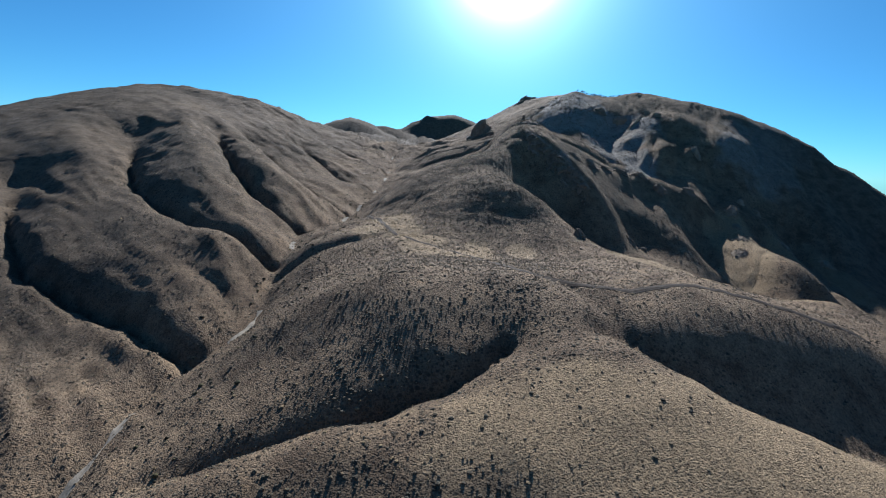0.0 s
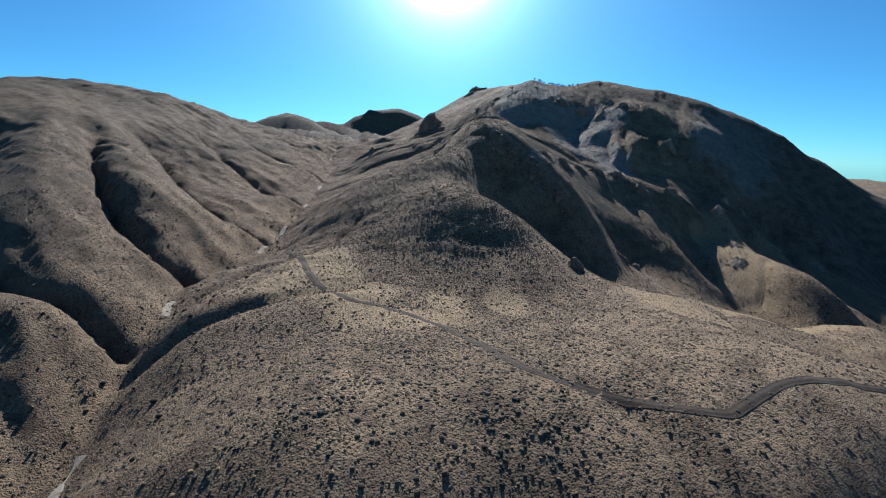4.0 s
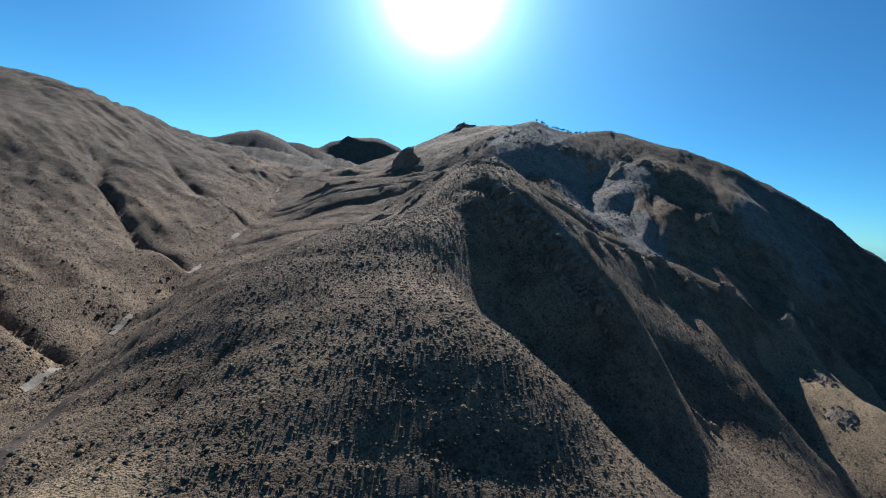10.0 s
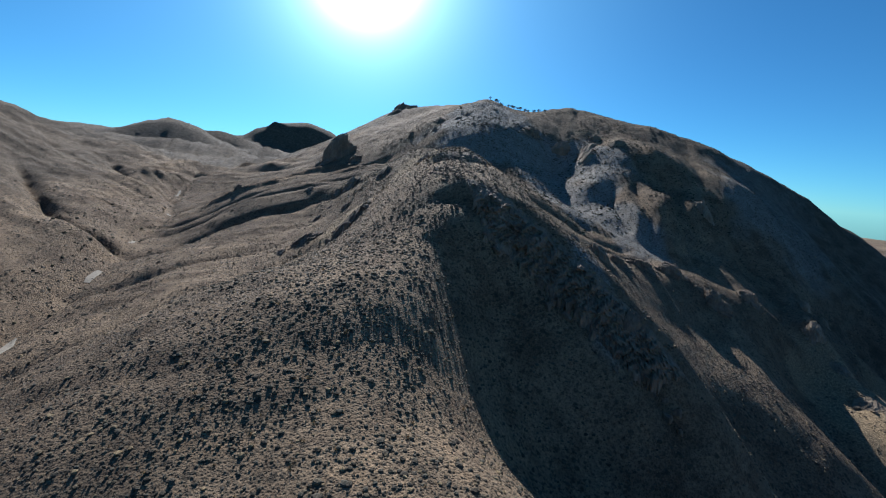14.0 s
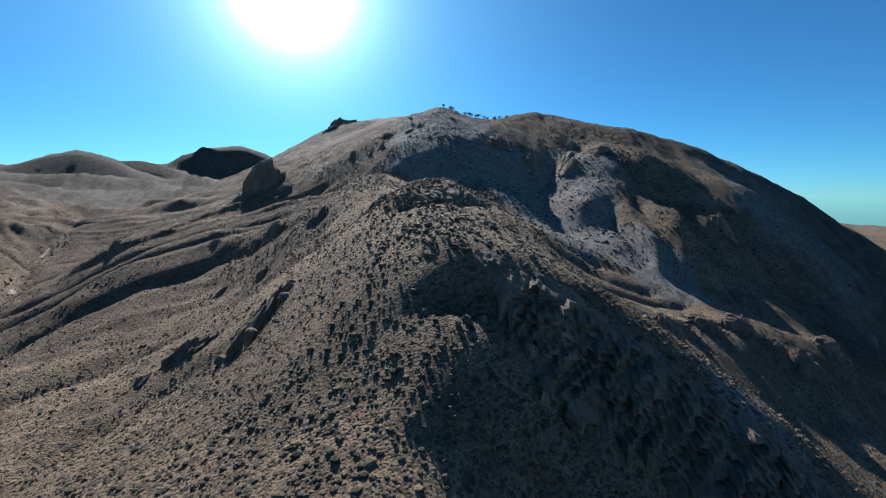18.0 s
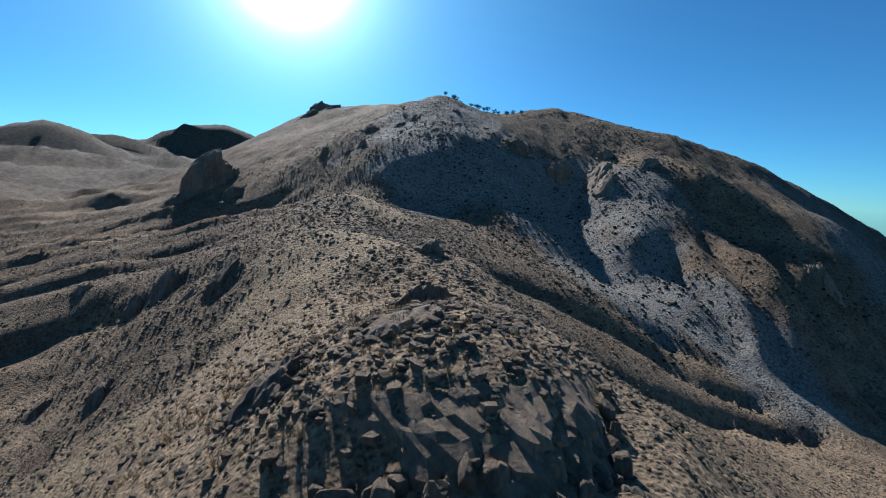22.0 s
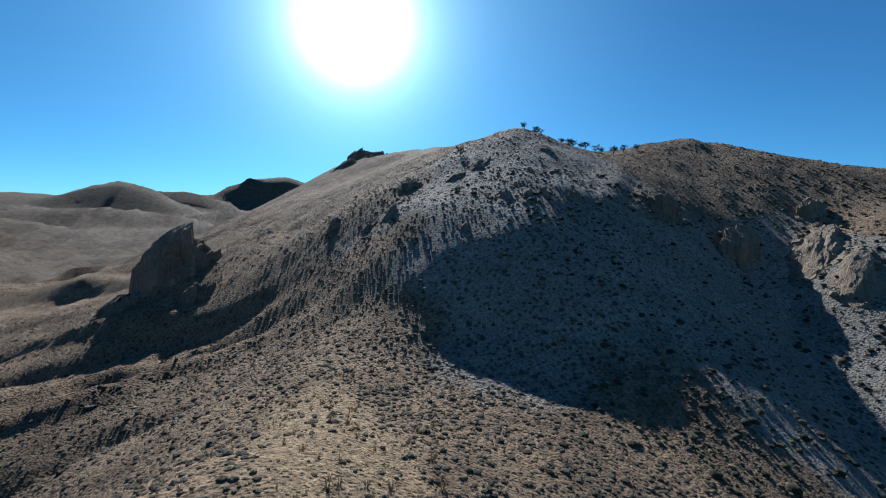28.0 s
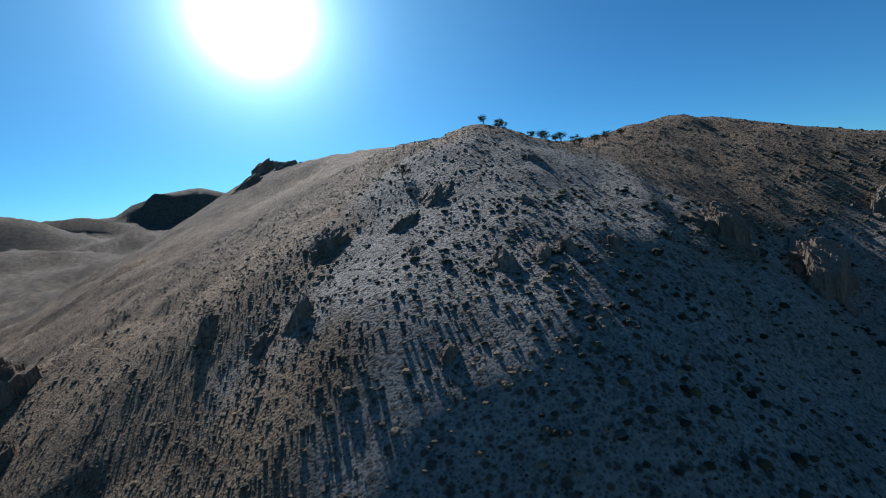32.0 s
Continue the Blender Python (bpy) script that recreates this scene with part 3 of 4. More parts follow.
XX, YY = np.meshgrid(GX, GY)
fx, fy = XX.ravel(), YY.ravel()
core = step_up(fx, -640, -430) * (1 - step_up(fx, 430, 640)) * step_up(fy, -200, -20) * (1 - step_up(fy, 830, 1050))
land = far_land(fx, fy)
wide = np.clip(np.hypot(fx - 50, fy - 400) / 900 - 0.4, 0, 1.2) * (1 - 0.6 * step_up(fy, 1500, 1900) * (1 - step_up(fx, 300, 700)))
land = land + wide * (26 * rough(fx, fy, 420, 5, 0.5) + 20 * (sharp(fx + 60 * rough(fx, fy, 300, 2), fy, 240, 4) - 0.45))
sel = core > 0
land[sel] = land[sel] * (1 - core[sel]) + core[sel] * near_land(fx[sel], fy[sel])
# the cut of streams and furrows, with a little meander
wx, wy = fx + 2.2 * rough(fx, fy, 22, 2), fy + 2.2 * rough(fx + 300, fy, 22, 2)
for depth, width, line, falls in GULLIES:
    box = (fx > line[:, 0].min() - 5 * width) & (fx < line[:, 0].max() + 5 * width) & (fy > line[:, 1].min() - 5 * width) & (fy < line[:, 1].max() + 5 * width)
    ids = np.nonzero(box)[0]
    d, share = nearest(wx[ids], wy[ids], line)
    land[ids] -= depth * np.exp(-d / width * 1.6) * (np.clip(share * 3, 0.05, 1) if falls else 1.0 if falls is None else np.clip((1 - share) * 3, 0.1, 1))
# soft swells, slope rills and lumps
basin = step_up(fy, 560, 760) * (1 - step_up(fx, -20, 90)) * (1 - step_up(fy, 1900, 2500))
land = land + basin * 16 * (sharp(fx + 25 * rough(fx, fy, 120, 2), fy * 1.5, 95, 4) - 0.5)
# fine furrows that run down the slopes: to the creek on both its sides, and slanting on the east face
bend = 7 * rough(fx, fy, 60, 3)
sides = (((0.76, -0.65), 1 - step_up(fx, -75, -58), 13.0, 4.8), ((1.0, -0.18), step_up(fx, -58, -40) * (1 - step_up(fx, 45 + 0.16 * (fy - 380), 75 + 0.16 * (fy - 380))) * step_up(fy, 110, 190), 12.0, 1.9),
         ((1.0, -0.35), step_up(fy, 600, 680) * (1 - step_up(fx, 40, 110)) * (1 - step_up(fy, 1100, 1500)), 34.0, 8.0),
         ((0.5, 0.86), step_up(fx, 120, 170) * step_up(fy, 380, 420), 15.0, 2.2))
for (ax, ay), zone, size, deep in sides:
    a, c = fx * ax + fy * ay, fx * -ay + fy * ax + bend
    land = land + zone * deep * (sharp(c, a / 6.5, size, 3) - 0.5) * (0.5 + 0.5 * step_up(rough(fx, fy, 90, 2), -0.35, 0.2))
rock_area = np.exp(-(((fx - 72) / 22) ** 2 + ((fy - 362) / 30) ** 2))
land = land + 1.6 * rough(fx, fy, 46, 4, 0.5) + 0.8 * (sharp(fx + 4 * rough(fx, fy, 30, 2), fy * 0.7, 17, 3) - 0.5) + 0.22 * rough(fx, fy, 5.5, 3, 0.6)
land = land + rock_area * 1.2 * (sharp(fx, fy, 9, 4) - 0.5)
HEIGHT = land.reshape(XX.shape)


def ground(x, y):
    """The ground's height at places of the plan."""
    x, y = np.asarray(x, float), np.asarray(y, float)
    i = np.clip(np.searchsorted(GX, x) - 1, 0, len(GX) - 2)
    j = np.clip(np.searchsorted(GY, y) - 1, 0, len(GY) - 2)
    u, v = (x - GX[i]) / (GX[i + 1] - GX[i]), (y - GY[j]) / (GY[j + 1] - GY[j])
    return (HEIGHT[j, i] * (1 - u) + HEIGHT[j, i + 1] * u) * (1 - v) + (HEIGHT[j + 1, i] * (1 - u) + HEIGHT[j + 1, i + 1] * u) * v


def blobs(x, y, spots):
    """A soft mask of ellipses: (x, y, radius along x, radius along y)."""
    out = np.zeros(np.shape(x))
    for sx, sy, rx, ry in spots:
        d = np.hypot((x - sx) / rx, (y - sy) / ry) + 0.5 * rough(x, y, 18, 3)
        out = np.maximum(out, 1 - step_up(d, 0.75, 1.15))
    return out


MEADOWS = [(52, 402, 22, 15), (50, 78, 55, 17), (-18, 222, 13, 22), (-8, 200, 16, 10), (20, 200, 7, 12), (4, 184, 20, 9), (39, 201, 7, 9), (92, 476, 7, 26), (72, 425, 14, 10), (95, 205, 10, 22), (-30, 205, 10, 10), (226, 338, 20, 30), (212, 300, 18, 24), (240, 330, 12, 40), (270, 330, 9, 40), (308, 330, 9, 40), (150, 232, 40, 9), (195, 238, 26, 10), (110, 205, 14, 20)]
SCREES = [(150, 512, 46, 26), (168, 470, 22, 40), (200, 500, 26, 40), (150, 550, 40, 30), (120, 520, 14, 14), (300, 440, 40, 34), (330, 470, 40, 30), (182, 430, 14, 30), (88, 324, 4, 12)]
RUBBLES = [(66, 382, 20, 24), (84, 402, 10, 14), (58, 400, 16, 16), (72, 356, 20, 10)]


def mask_meadow(x, y):
    return blobs(x, y, MEADOWS)


def mask_scree(x, y):
    return blobs(x, y, SCREES)


def mesh_of(name, verts, faces, mat, smooth=True):
    """A mesh from arrays of places and of faces with equally many corners."""
    me = bpy.data.meshes.new(name)
    verts, faces = np.asarray(verts, np.float32), np.asarray(faces, np.int32)
    k = faces.shape[1]
    me.vertices.add(len(verts))
    me.vertices.foreach_set("co", verts.ravel())
    me.loops.add(faces.size)
    me.loops.foreach_set("vertex_index", faces.ravel())
    me.polygons.add(len(faces))
    me.polygons.foreach_set("loop_start", np.arange(0, faces.size, k, dtype=np.int32))
    me.polygons.foreach_set("use_smooth", np.full(len(faces), smooth))
    me.materials.append(mat)
    me.update(calc_edges=True)
    me.validate()
    return me


nx, ny = len(GX), len(GY)
first = (np.arange(ny - 1)[:, None] * nx + np.arange(nx - 1)[None, :]).ravel()
sheet = mesh_of("ground", np.c_[fx, fy, land], np.c_[first, first + 1, first + nx + 1, first + nx], SOIL)
reach = np.hypot(np.maximum(np.abs(fx - 40) - 130, 0), np.maximum(np.abs(fy - 330) - 300, 0))
masks = {"meadow": mask_meadow(fx, fy), "scree": mask_scree(fx, fy), "rubble": blobs(fx, fy, RUBBLES),
         "dim_cover": 0.8 * np.maximum(step_up(reach, 40, 220), 0.75 * step_up(-fx, 75, 140)) * (1 - 0.9 * step_up(fx, 500, 800)),
         "brush": (0.8 + 0.2 * step_up(reach, 0, 90)) * (1 - 0.6 * mask_meadow(fx, fy)) * (0.55 + 0.45 * step_up(rough(fx, fy, 60, 3), -0.3, 0.2))}
for key, value in masks.items():
    layer = sheet.attributes.new(key, "FLOAT", "POINT")
    layer.data.foreach_set("value", np.asarray(value, np.float32))
tagged(new("ground", sheet), "dry tan hills of bare soil, scree and brush", "ground", kind="structure")


# ---- dirt track and creek sand ----
def smooth_line(knots, step):
    """A rounded line through knots of the plan, every step metres."""
    k = np.array(knots, float)
    for _ in range(3):
        q = [k[0]]
        for a, b in zip(k[:-1], k[1:]):
            q += [0.75 * a + 0.25 * b, 0.25 * a + 0.75 * b]
        k = np.array(q + [k[-1]])
    return along(k, step)


def ribbon(name, line, cross, mat, label, category, wander=0.0):
    """A strip laid on the ground; cross: (offset across, height above the ground) from side to side."""
    way = np.gradient(line, axis=0)
    way /= np.linalg.norm(way, axis=1)[:, None] + 1e-9
    side = np.c_[way[:, 1], -way[:, 0]]
    n = len(cross)
    grow = 1 + wander * rough(np.arange(len(line)) * 1.0, np.zeros(len(line)), 9, 3)
    rows = []
    for off, up in cross:
        p = line + side * (off * grow)[:, None]
        rows.append(np.c_[p, ground(p[:, 0], p[:, 1]) + up])
    verts = np.stack(rows, 1).reshape(-1, 3)
    a = (np.arange(len(line) - 1)[:, None] * n + np.arange(n - 1)[None, :]).ravel()
    return tagged(new(name, mesh_of(name, verts, np.c_[a, a + n, a + n + 1, a + 1], mat)), label, category, kind="structure")


TRACK_LINE = smooth_line([(-34, 310), (-36, 292), (-41, 276), (-40, 258), (-34, 242), (-27, 228), (-23, 211), (-20, 204), (-17, 200), (-10, 192), (-6, 191), (-3, 191), (2, 191), (7, 187), (13, 181),
                          (18, 175), (21, 166), (24, 160), (26, 149), (32, 143), (36, 140), (42, 135), (48, 132), (53, 130), (58, 129), (62, 131), (68, 134), (76, 138), (90, 141), (106, 140), (128, 138), (152, 146), (185, 160)], 1.0)
ribbon("road", TRACK_LINE, ((-1.3, -0.15), (-1.05, 0.10), (-0.85, 0.06), (-0.55, 0.06), (-0.25, 0.15), (0.25, 0.15), (0.55, 0.06), (0.85, 0.06), (1.05, 0.10), (1.3, -0.15)),
       TRACK, "narrow two-rut dirt track over the dry spur", "dirt track")
bed = GULLIES[0][2]
bed = smooth_line(bed[(bed[:, 1] > 60) & (bed[:, 1] < 700)], 1.2)
bed = bed - np.c_[2.2 * rough(bed[:, 0], bed[:, 1], 22, 2), 2.2 * rough(bed[:, 0] + 300, bed[:, 1], 22, 2)]
for low, high in ((66, 112), (140, 160), (208, 220), (286, 306), (316, 328), (366, 382), (418, 430), (472, 480), (530, 542), (604, 620)):
    some = bed[(bed[:, 1] > low) & (bed[:, 1] < high)]
    ribbon("creek_bed", some, ((-1.2, -0.3), (-0.7, 0.08), (-0.25, 0.14), (0.25, 0.14), (0.7, 0.08), (1.2, -0.3)), SAND, "pale dry sand of the creek bed", "creek bed", 1.4)



# ---- brush ----
def tuft_shape(seed, rings, sides):
    """One low bush as a crumpled dome: its places and its triangles."""
    r = np.random.RandomState(seed)
    v, f = [], []
    for k in range(rings):
        a = k / rings * 1.45
        for s in range(sides):
            w = 2 * math.pi * (s + 0.5 * (k % 2)) / sides + r.uniform(-0.25, 0.25)
            d = math.cos(a) * r.uniform(0.72, 1.2) * (0.86 if k == 0 else 1.0)
            v.append((d * math.cos(w), d * math.sin(w), math.sin(a) * r.uniform(0.75, 1.2) * 0.85 - 0.12 * (k == 0)))
    v.append((r.uniform(-0.2, 0.2), r.uniform(-0.2, 0.2), r.uniform(0.75, 1.0)))
    for k in range(rings - 1):
        for s in range(sides):
            a, b = k * sides + s, k * sides + (s + 1) % sides
            c, d = a + sides, b + sides
            f += [(a, b, c), (b, d, c)] if k % 2 == 0 else [(a, b, d), (a, d, c)]
    for s in range(sides):
        f.append(((rings - 1) * sides + s, (rings - 1) * sides + (s + 1) % sides, len(v) - 1))
    return np.array(v), np.array(f)


def strew(name, shapes, x, y, size, label, mat, tall=0.62, smooth=True):
    """Many low plants joined into one mesh on the ground."""
    r = np.random.RandomState(len(x))
    z = ground(x, y)
    turn, kind = r.rand(len(x)) * 2 * math.pi, r.randint(0, len(shapes), len(x))
    verts, faces, base = [], [], 0
    for k, (sv, sf) in enumerate(shapes):
        ids = np.nonzero(kind == k)[0]
        c, s = np.cos(turn[ids])[:, None], np.sin(turn[ids])[:, None]
        w = size[ids][:, None]
        h = w * tall * r.uniform(0.75, 1.25, (len(ids), 1))
        px, py = (sv[None, :, 0] * c - sv[None, :, 1] * s) * w + x[ids][:, None], (sv[None, :, 0] * s + sv[None, :, 1] * c) * w + y[ids][:, None]
        pz = sv[None, :, 2] * h + z[ids][:, None]
        verts.append(np.stack([px, py, pz], 2).reshape(-1, 3))
        faces.append((sf[None] + (base + np.arange(len(ids)) * len(sv))[:, None, None]).reshape(-1, 3))
        base += len(ids) * len(sv)
    ob = new(name, mesh_of(name, np.concatenate(verts), np.concatenate(faces), mat, smooth))
    return tagged(ob, label, "shrubs", kind="stuff")


ROUTE = np.array([(0, 60), (5, 110), (14, 180), (24, 260), (40, 320), (64, 375), (84, 430), (98, 480), (112, 530)], float)


def thin(x, y):
    """How much brush grows at places of the plan, 0 to 1."""
    d = 0.85 + 0.8 * rough(x, y, 34, 3)
    d = d * (1 - 0.72 * mask_meadow(x, y)) * (1 - 0.55 * mask_scree(x, y))
    # thinner growth on the steep front of the spur and on the near mound
    d = d * (1 - 0.5 * blobs(x, y, [(0, 113, 62, 22), (40, 78, 80, 22)]))
    d = d * (1 - 0.45 * blobs(x, y, RUBBLES))
    d = np.clip(d, 0.05, 1)
    for rim, face, high in CLIFFS:
        way = np.array((math.cos(radians(face)), math.sin(radians(face)))) * 0.5 * high
        d = d * (nearest(x, y, np.array(rim, float) + way)[0] > 0.5 * high)
    return d


def peak_shape(seed):
    """A far bush: a crumpled five-sided cone."""
    r = np.random.RandomState(seed)
    w = 2 * math.pi * (np.arange(5) + r.uniform(-0.3, 0.3, 5)) / 5
    d = r.uniform(0.75, 1.15, 5)
    v = np.r_[np.c_[d * np.cos(w), d * np.sin(w), np.full(5, -0.15)], [[r.uniform(-0.3, 0.3), r.uniform(-0.3, 0.3), 1.0]]]
    return v, np.array([(k, (k + 1) % 5, 5) for k in range(5)])


rng = np.random.RandomState(3)
cx, cy = rng.uniform(-190, 330, 1300000), rng.uniform(58, 640, 1300000)
away, _ = nearest(cx, cy, ROUTE)
for keep in (lambda: np.interp(away, (0, 30, 60, 110, 170, 260), (0.74, 0.62, 0.27, 0.2, 0.15, 0.08)), lambda: thin(cx, cy)):
    stay = rng.rand(len(cx)) < keep()
    cx, cy, away = cx[stay], cy[stay], away[stay]
size = rng.gamma(3.2, 0.066, len(cx)).clip(0.09, 0.75) * (1 + np.clip(away - 50, 0, 150) / 300)
close, far = away < 26, away > 62
between = ~close & ~far
strew("sagebrush", [tuft_shape(s, 2, 5) for s in range(16)], cx[close], cy[close], size[close], "low grey-brown sagebrush clumps on the dry ridge", BRUSH, 0.62, False)
strew("sagebrush", [tuft_shape(s + 40, 2, 4) for s in range(12)], cx[between], cy[between], size[between], "grey-brown sagebrush scattered over the slopes", BRUSH, 0.62, False)
strew("sagebrush", [peak_shape(s) for s in range(14)], cx[far], cy[far], size[far], "grey-brown sagebrush on the far slopes", BRUSH, 0.55, False)
# darker, larger shrubs in the scree bowl and along the creek
dx = np.r_[rng.uniform(125, 260, 2600), -58 + 9 * rng.normal(size=700)]
dy = np.r_[rng.uniform(425, 548, 2600), rng.uniform(70, 640, 700)]
strew("dark_shrubs", [tuft_shape(s + 80, 3, 6) for s in range(8)], dx, dy, rng.gamma(5.0, 0.085, len(dx)).clip(0.2, 0.9), "dark leafy shrubs on the shaded scree", DARK_BRUSH, 0.75)



# ---- lone shrubs in the dry meadow beside the track ----
def lone_shrub(seed, wide):
    """A dark woody shrub: short stems under a ragged crown of small leaf clumps."""
    r = np.random.RandomState(seed)
    shrub = new("sagebrush_shrub")
    tagged(shrub, "single dark grey-brown sagebrush in the dry meadow", "shrub", "shrubs in the meadow")
    v, f = [], []
    for k in range(7):
        a, l = r.uniform(0, 6.28), wide * r.uniform(0.4, 0.8)
        n = len(v)
        for h, w in ((-0.1, 0.05), (0.5 * wide, 0.02)):
            for q in range(3):
                b = a + q * 2.1
                v.append((l * math.cos(a) * (h > 0) + w * math.cos(b), l * math.sin(a) * (h > 0) + w * math.sin(b), h))
        f += [(n + q, n + (q + 1) % 3, n + 3 + (q + 1) % 3, n + 3 + q) for q in range(3)]
    ob = new("stems", mesh_of("stems", v, f, BRUSH, False))
    ob.parent = shrub
    v, f = [], []
    for k in range(26):
        a, l = r.uniform(0, 6.28), wide * r.uniform(0.0, 0.85) ** 0.7
        tv, tf = tuft_shape(seed * 50 + k, 2, 5)
        s = wide * r.uniform(0.22, 0.38)
        f.append(tf + sum(len(p) for p in v))
        v.append(tv * s + np.array((l * math.cos(a), l * math.sin(a), wide * r.uniform(0.25, 0.75) * (1 - 0.45 * l / wide))))
    ob = new("crown", mesh_of("crown", np.concatenate(v), np.concatenate(f), DARK_BRUSH, False))
    ob.parent = shrub
    return shrub


SHRUBS = [lone_shrub(k + 1, w) for k, w in enumerate((0.32, 0.42, 0.37, 0.5))]
place = np.random.RandomState(12)
count = 0
while count < 70:
    px, py = place.uniform(-42, 40), place.uniform(172, 245)
    if mask_meadow(np.array([px]), np.array([py]))[0] < 0.4 or nearest(np.array([px]), np.array([py]), TRACK_LINE)[0][0] < 2.5:
        continue
    m = pose(px, py, float(ground(px, py)), 0, 0, place.uniform(0, 360))
    if count < len(SHRUBS):
        SHRUBS[count].matrix_basis = m
    else:
        copy_thing(SHRUBS[count % len(SHRUBS)], m)
    count += 1



# ---- rocks ----
def part(name, mesh, parent, label=""):
    ob = new(name, mesh)
    ob.parent = parent
    return tagged(ob, label)


def stone_shape(seed, cuts, level, flat=1.0):
    """An angular stone: a rounded box cut by random planes, roughened."""
    r = np.random.RandomState(seed)
    bm = bmesh.new()
    bmesh.ops.create_icosphere(bm, subdivisions=level, radius=1.0)
    v = np.array([p.co[:] for p in bm.verts])
    f = np.array([[q.index for q in p.verts] for p in bm.faces])
    bm.free()
    v = np.sign(v) * np.abs(v) ** 0.55
    for _ in range(cuts):
        n = r.normal(size=3)
        n /= np.linalg.norm(n)
        over = np.maximum(0, v @ n - r.uniform(0.5, 0.95))
        v = v - over[:, None] * n
    v = v / np.abs(v).max(0)
    if level > 1:
        v = v + 0.07 * np.stack([wave(v[:, k] * 3.1 + 7 * k + seed, v[:, (k + 1) % 3] * 3.1 + 3 * k) for k in range(3)], 1)
    v[:, 2] *= flat
    return v, f


STONES = [stone_shape(100 + k, 11, 3) for k in range(10)]
SLABS = [stone_shape(200 + k, 7, 3) for k in range(6)]
STONE_MESH = {}


def stone_mesh(kind, k, mat):
    key = (kind, k, mat.name)
    if key not in STONE_MESH:
        v, f = (STONES if kind == "stone" else SLABS)[k]
        STONE_MESH[key] = mesh_of("rock_block", v, f, mat, False)
    return STONE_MESH[key]


def crag_mesh(seed, x, y, w, d, h, yaw, mat, block, edge, vary):
    """A jointed crag that grows out of the slope: flat tilted blocks side by side, with steep joints between them."""
    r = np.random.RandomState(int(seed * 10) % 100000)
    step = max(0.26, max(w, d) / 64)
    gu, gv = np.meshgrid(np.arange(-0.62 * w, 0.62 * w + step, step), np.arange(-0.62 * d, 0.62 * d + step, step))
    shape = gu.shape
    gu, gv = gu.ravel() + r.uniform(-0.3, 0.3, gu.size) * step, gv.ravel() + r.uniform(-0.3, 0.3, gv.size) * step
    c, s = math.cos(radians(yaw)), math.sin(radians(yaw))
    low = ground(x + gu * c - gv * s, y + gu * s + gv * c) - float(ground(x, y))
    lift, inside = np.zeros(len(gu)), np.zeros(len(gu), bool)
    for size, share in ((block * 2.2, 0.5), (block, 0.36), (block * 0.42, 0.14)):
        nu, nv = max(3, int(1.3 * w / size)), max(3, int(1.3 * d / size))
        su, sv = np.meshgrid((np.arange(nu) + 0.5) / nu - 0.5, (np.arange(nv) + 0.5) / nv - 0.5)
        su, sv = (su.ravel() + r.uniform(-0.5, 0.5, su.size) / nu) * 1.3 * w, (sv.ravel() + r.uniform(-0.5, 0.5, sv.size) / nv) * 1.3 * d
        near = np.argmin((gu[:, None] - su) ** 2 + ((gv[:, None] - sv) * 1.25) ** 2, axis=1)
        away = np.hypot(su / (0.5 * w), sv / (0.5 * d)) + r.uniform(-0.07, 0.07, len(su))
        high = (1 - step_up(away, edge, 1.02)) * (1 - 0.22 * np.minimum(away, 1) ** 2) * r.uniform(1 - 1.5 * vary, 1 + 0.5 * vary, len(su))
        tu, tv = 0.22 + r.uniform(-0.25, 0.25, len(su)), -0.12 + r.uniform(-0.25, 0.25, len(su))
        some = h * high[near] + np.where(high[near] > 0.05, min(1.0, 2.5 / size) * tu[near] * (gu - su[near]) + min(1.0, 2.5 / size) * tv[near] * (gv - sv[near]), 0)
        lift += share * some
        inside |= (high[near] > 0.12) & (share > 0.2)
    inside &= (np.abs(gu) < 0.58 * w) & (np.abs(gv) < 0.58 * d)
    z = low + np.where(inside, np.maximum(lift, 0.06 * h), -0.7)
    a = (np.arange(shape[0] - 1)[:, None] * shape[1] + np.arange(shape[1] - 1)[None, :]).ravel()
    f = np.c_[a, a + 1, a + shape[1] + 1, a + shape[1]]
    f = f[inside[f].any(1)]
    return mesh_of("rock_mass", np.c_[gu, gv, z], f, mat, False)


def outcrop(name, x, y, w, d, h, count, label, mat=ROCK, seed=0, yaw=0.0, group="", edge=0.35, lean=0.25, fine=0.0, vary=0.25):
    """A crag set into the slope, with angular blocks broken from it round its foot."""
    r = np.random.RandomState(seed + int(abs(x) * 7 + abs(y)))
    base = new(name)
    base.location = (x, y, float(ground(x, y)))
    base.rotation_euler = (0, 0, radians(yaw))
    tagged(base, label, "rock", group)
    c, s = math.cos(radians(yaw)), math.sin(radians(yaw))
    part("rock_mass", crag_mesh(seed + abs(x) * 3.1 + abs(y) * 0.7, x, y, w, d, h, yaw, mat, fine or max(0.55, min(3.4, max(w, h) * 0.13)), edge, vary), base)
    for k in range(count):
        a = r.uniform(0, 6.28)
        u, v = math.cos(a) * r.uniform(0.7, 1.15), math.sin(a) * r.uniform(0.7, 1.15)
        bw = min(2.0, min(w, d) * r.uniform(0.05, 0.13))
        bh = bw * r.uniform(0.5, 1.0)
        px, py = u * w * 0.5, v * d * 0.5
        gz = float(ground(x + px * c - py * s, y + px * s + py * c)) - base.location.z
        b = part("block", stone_mesh("stone", r.randint(10), mat), base)
        b.location = (px, py, gz + bh * 0.25)
        b.rotation_euler = (r.uniform(-lean, lean), r.uniform(-lean, lean), r.uniform(0, 3))
        b.scale = (bw, bw * r.uniform(0.7, 1.2), bh)
    return base


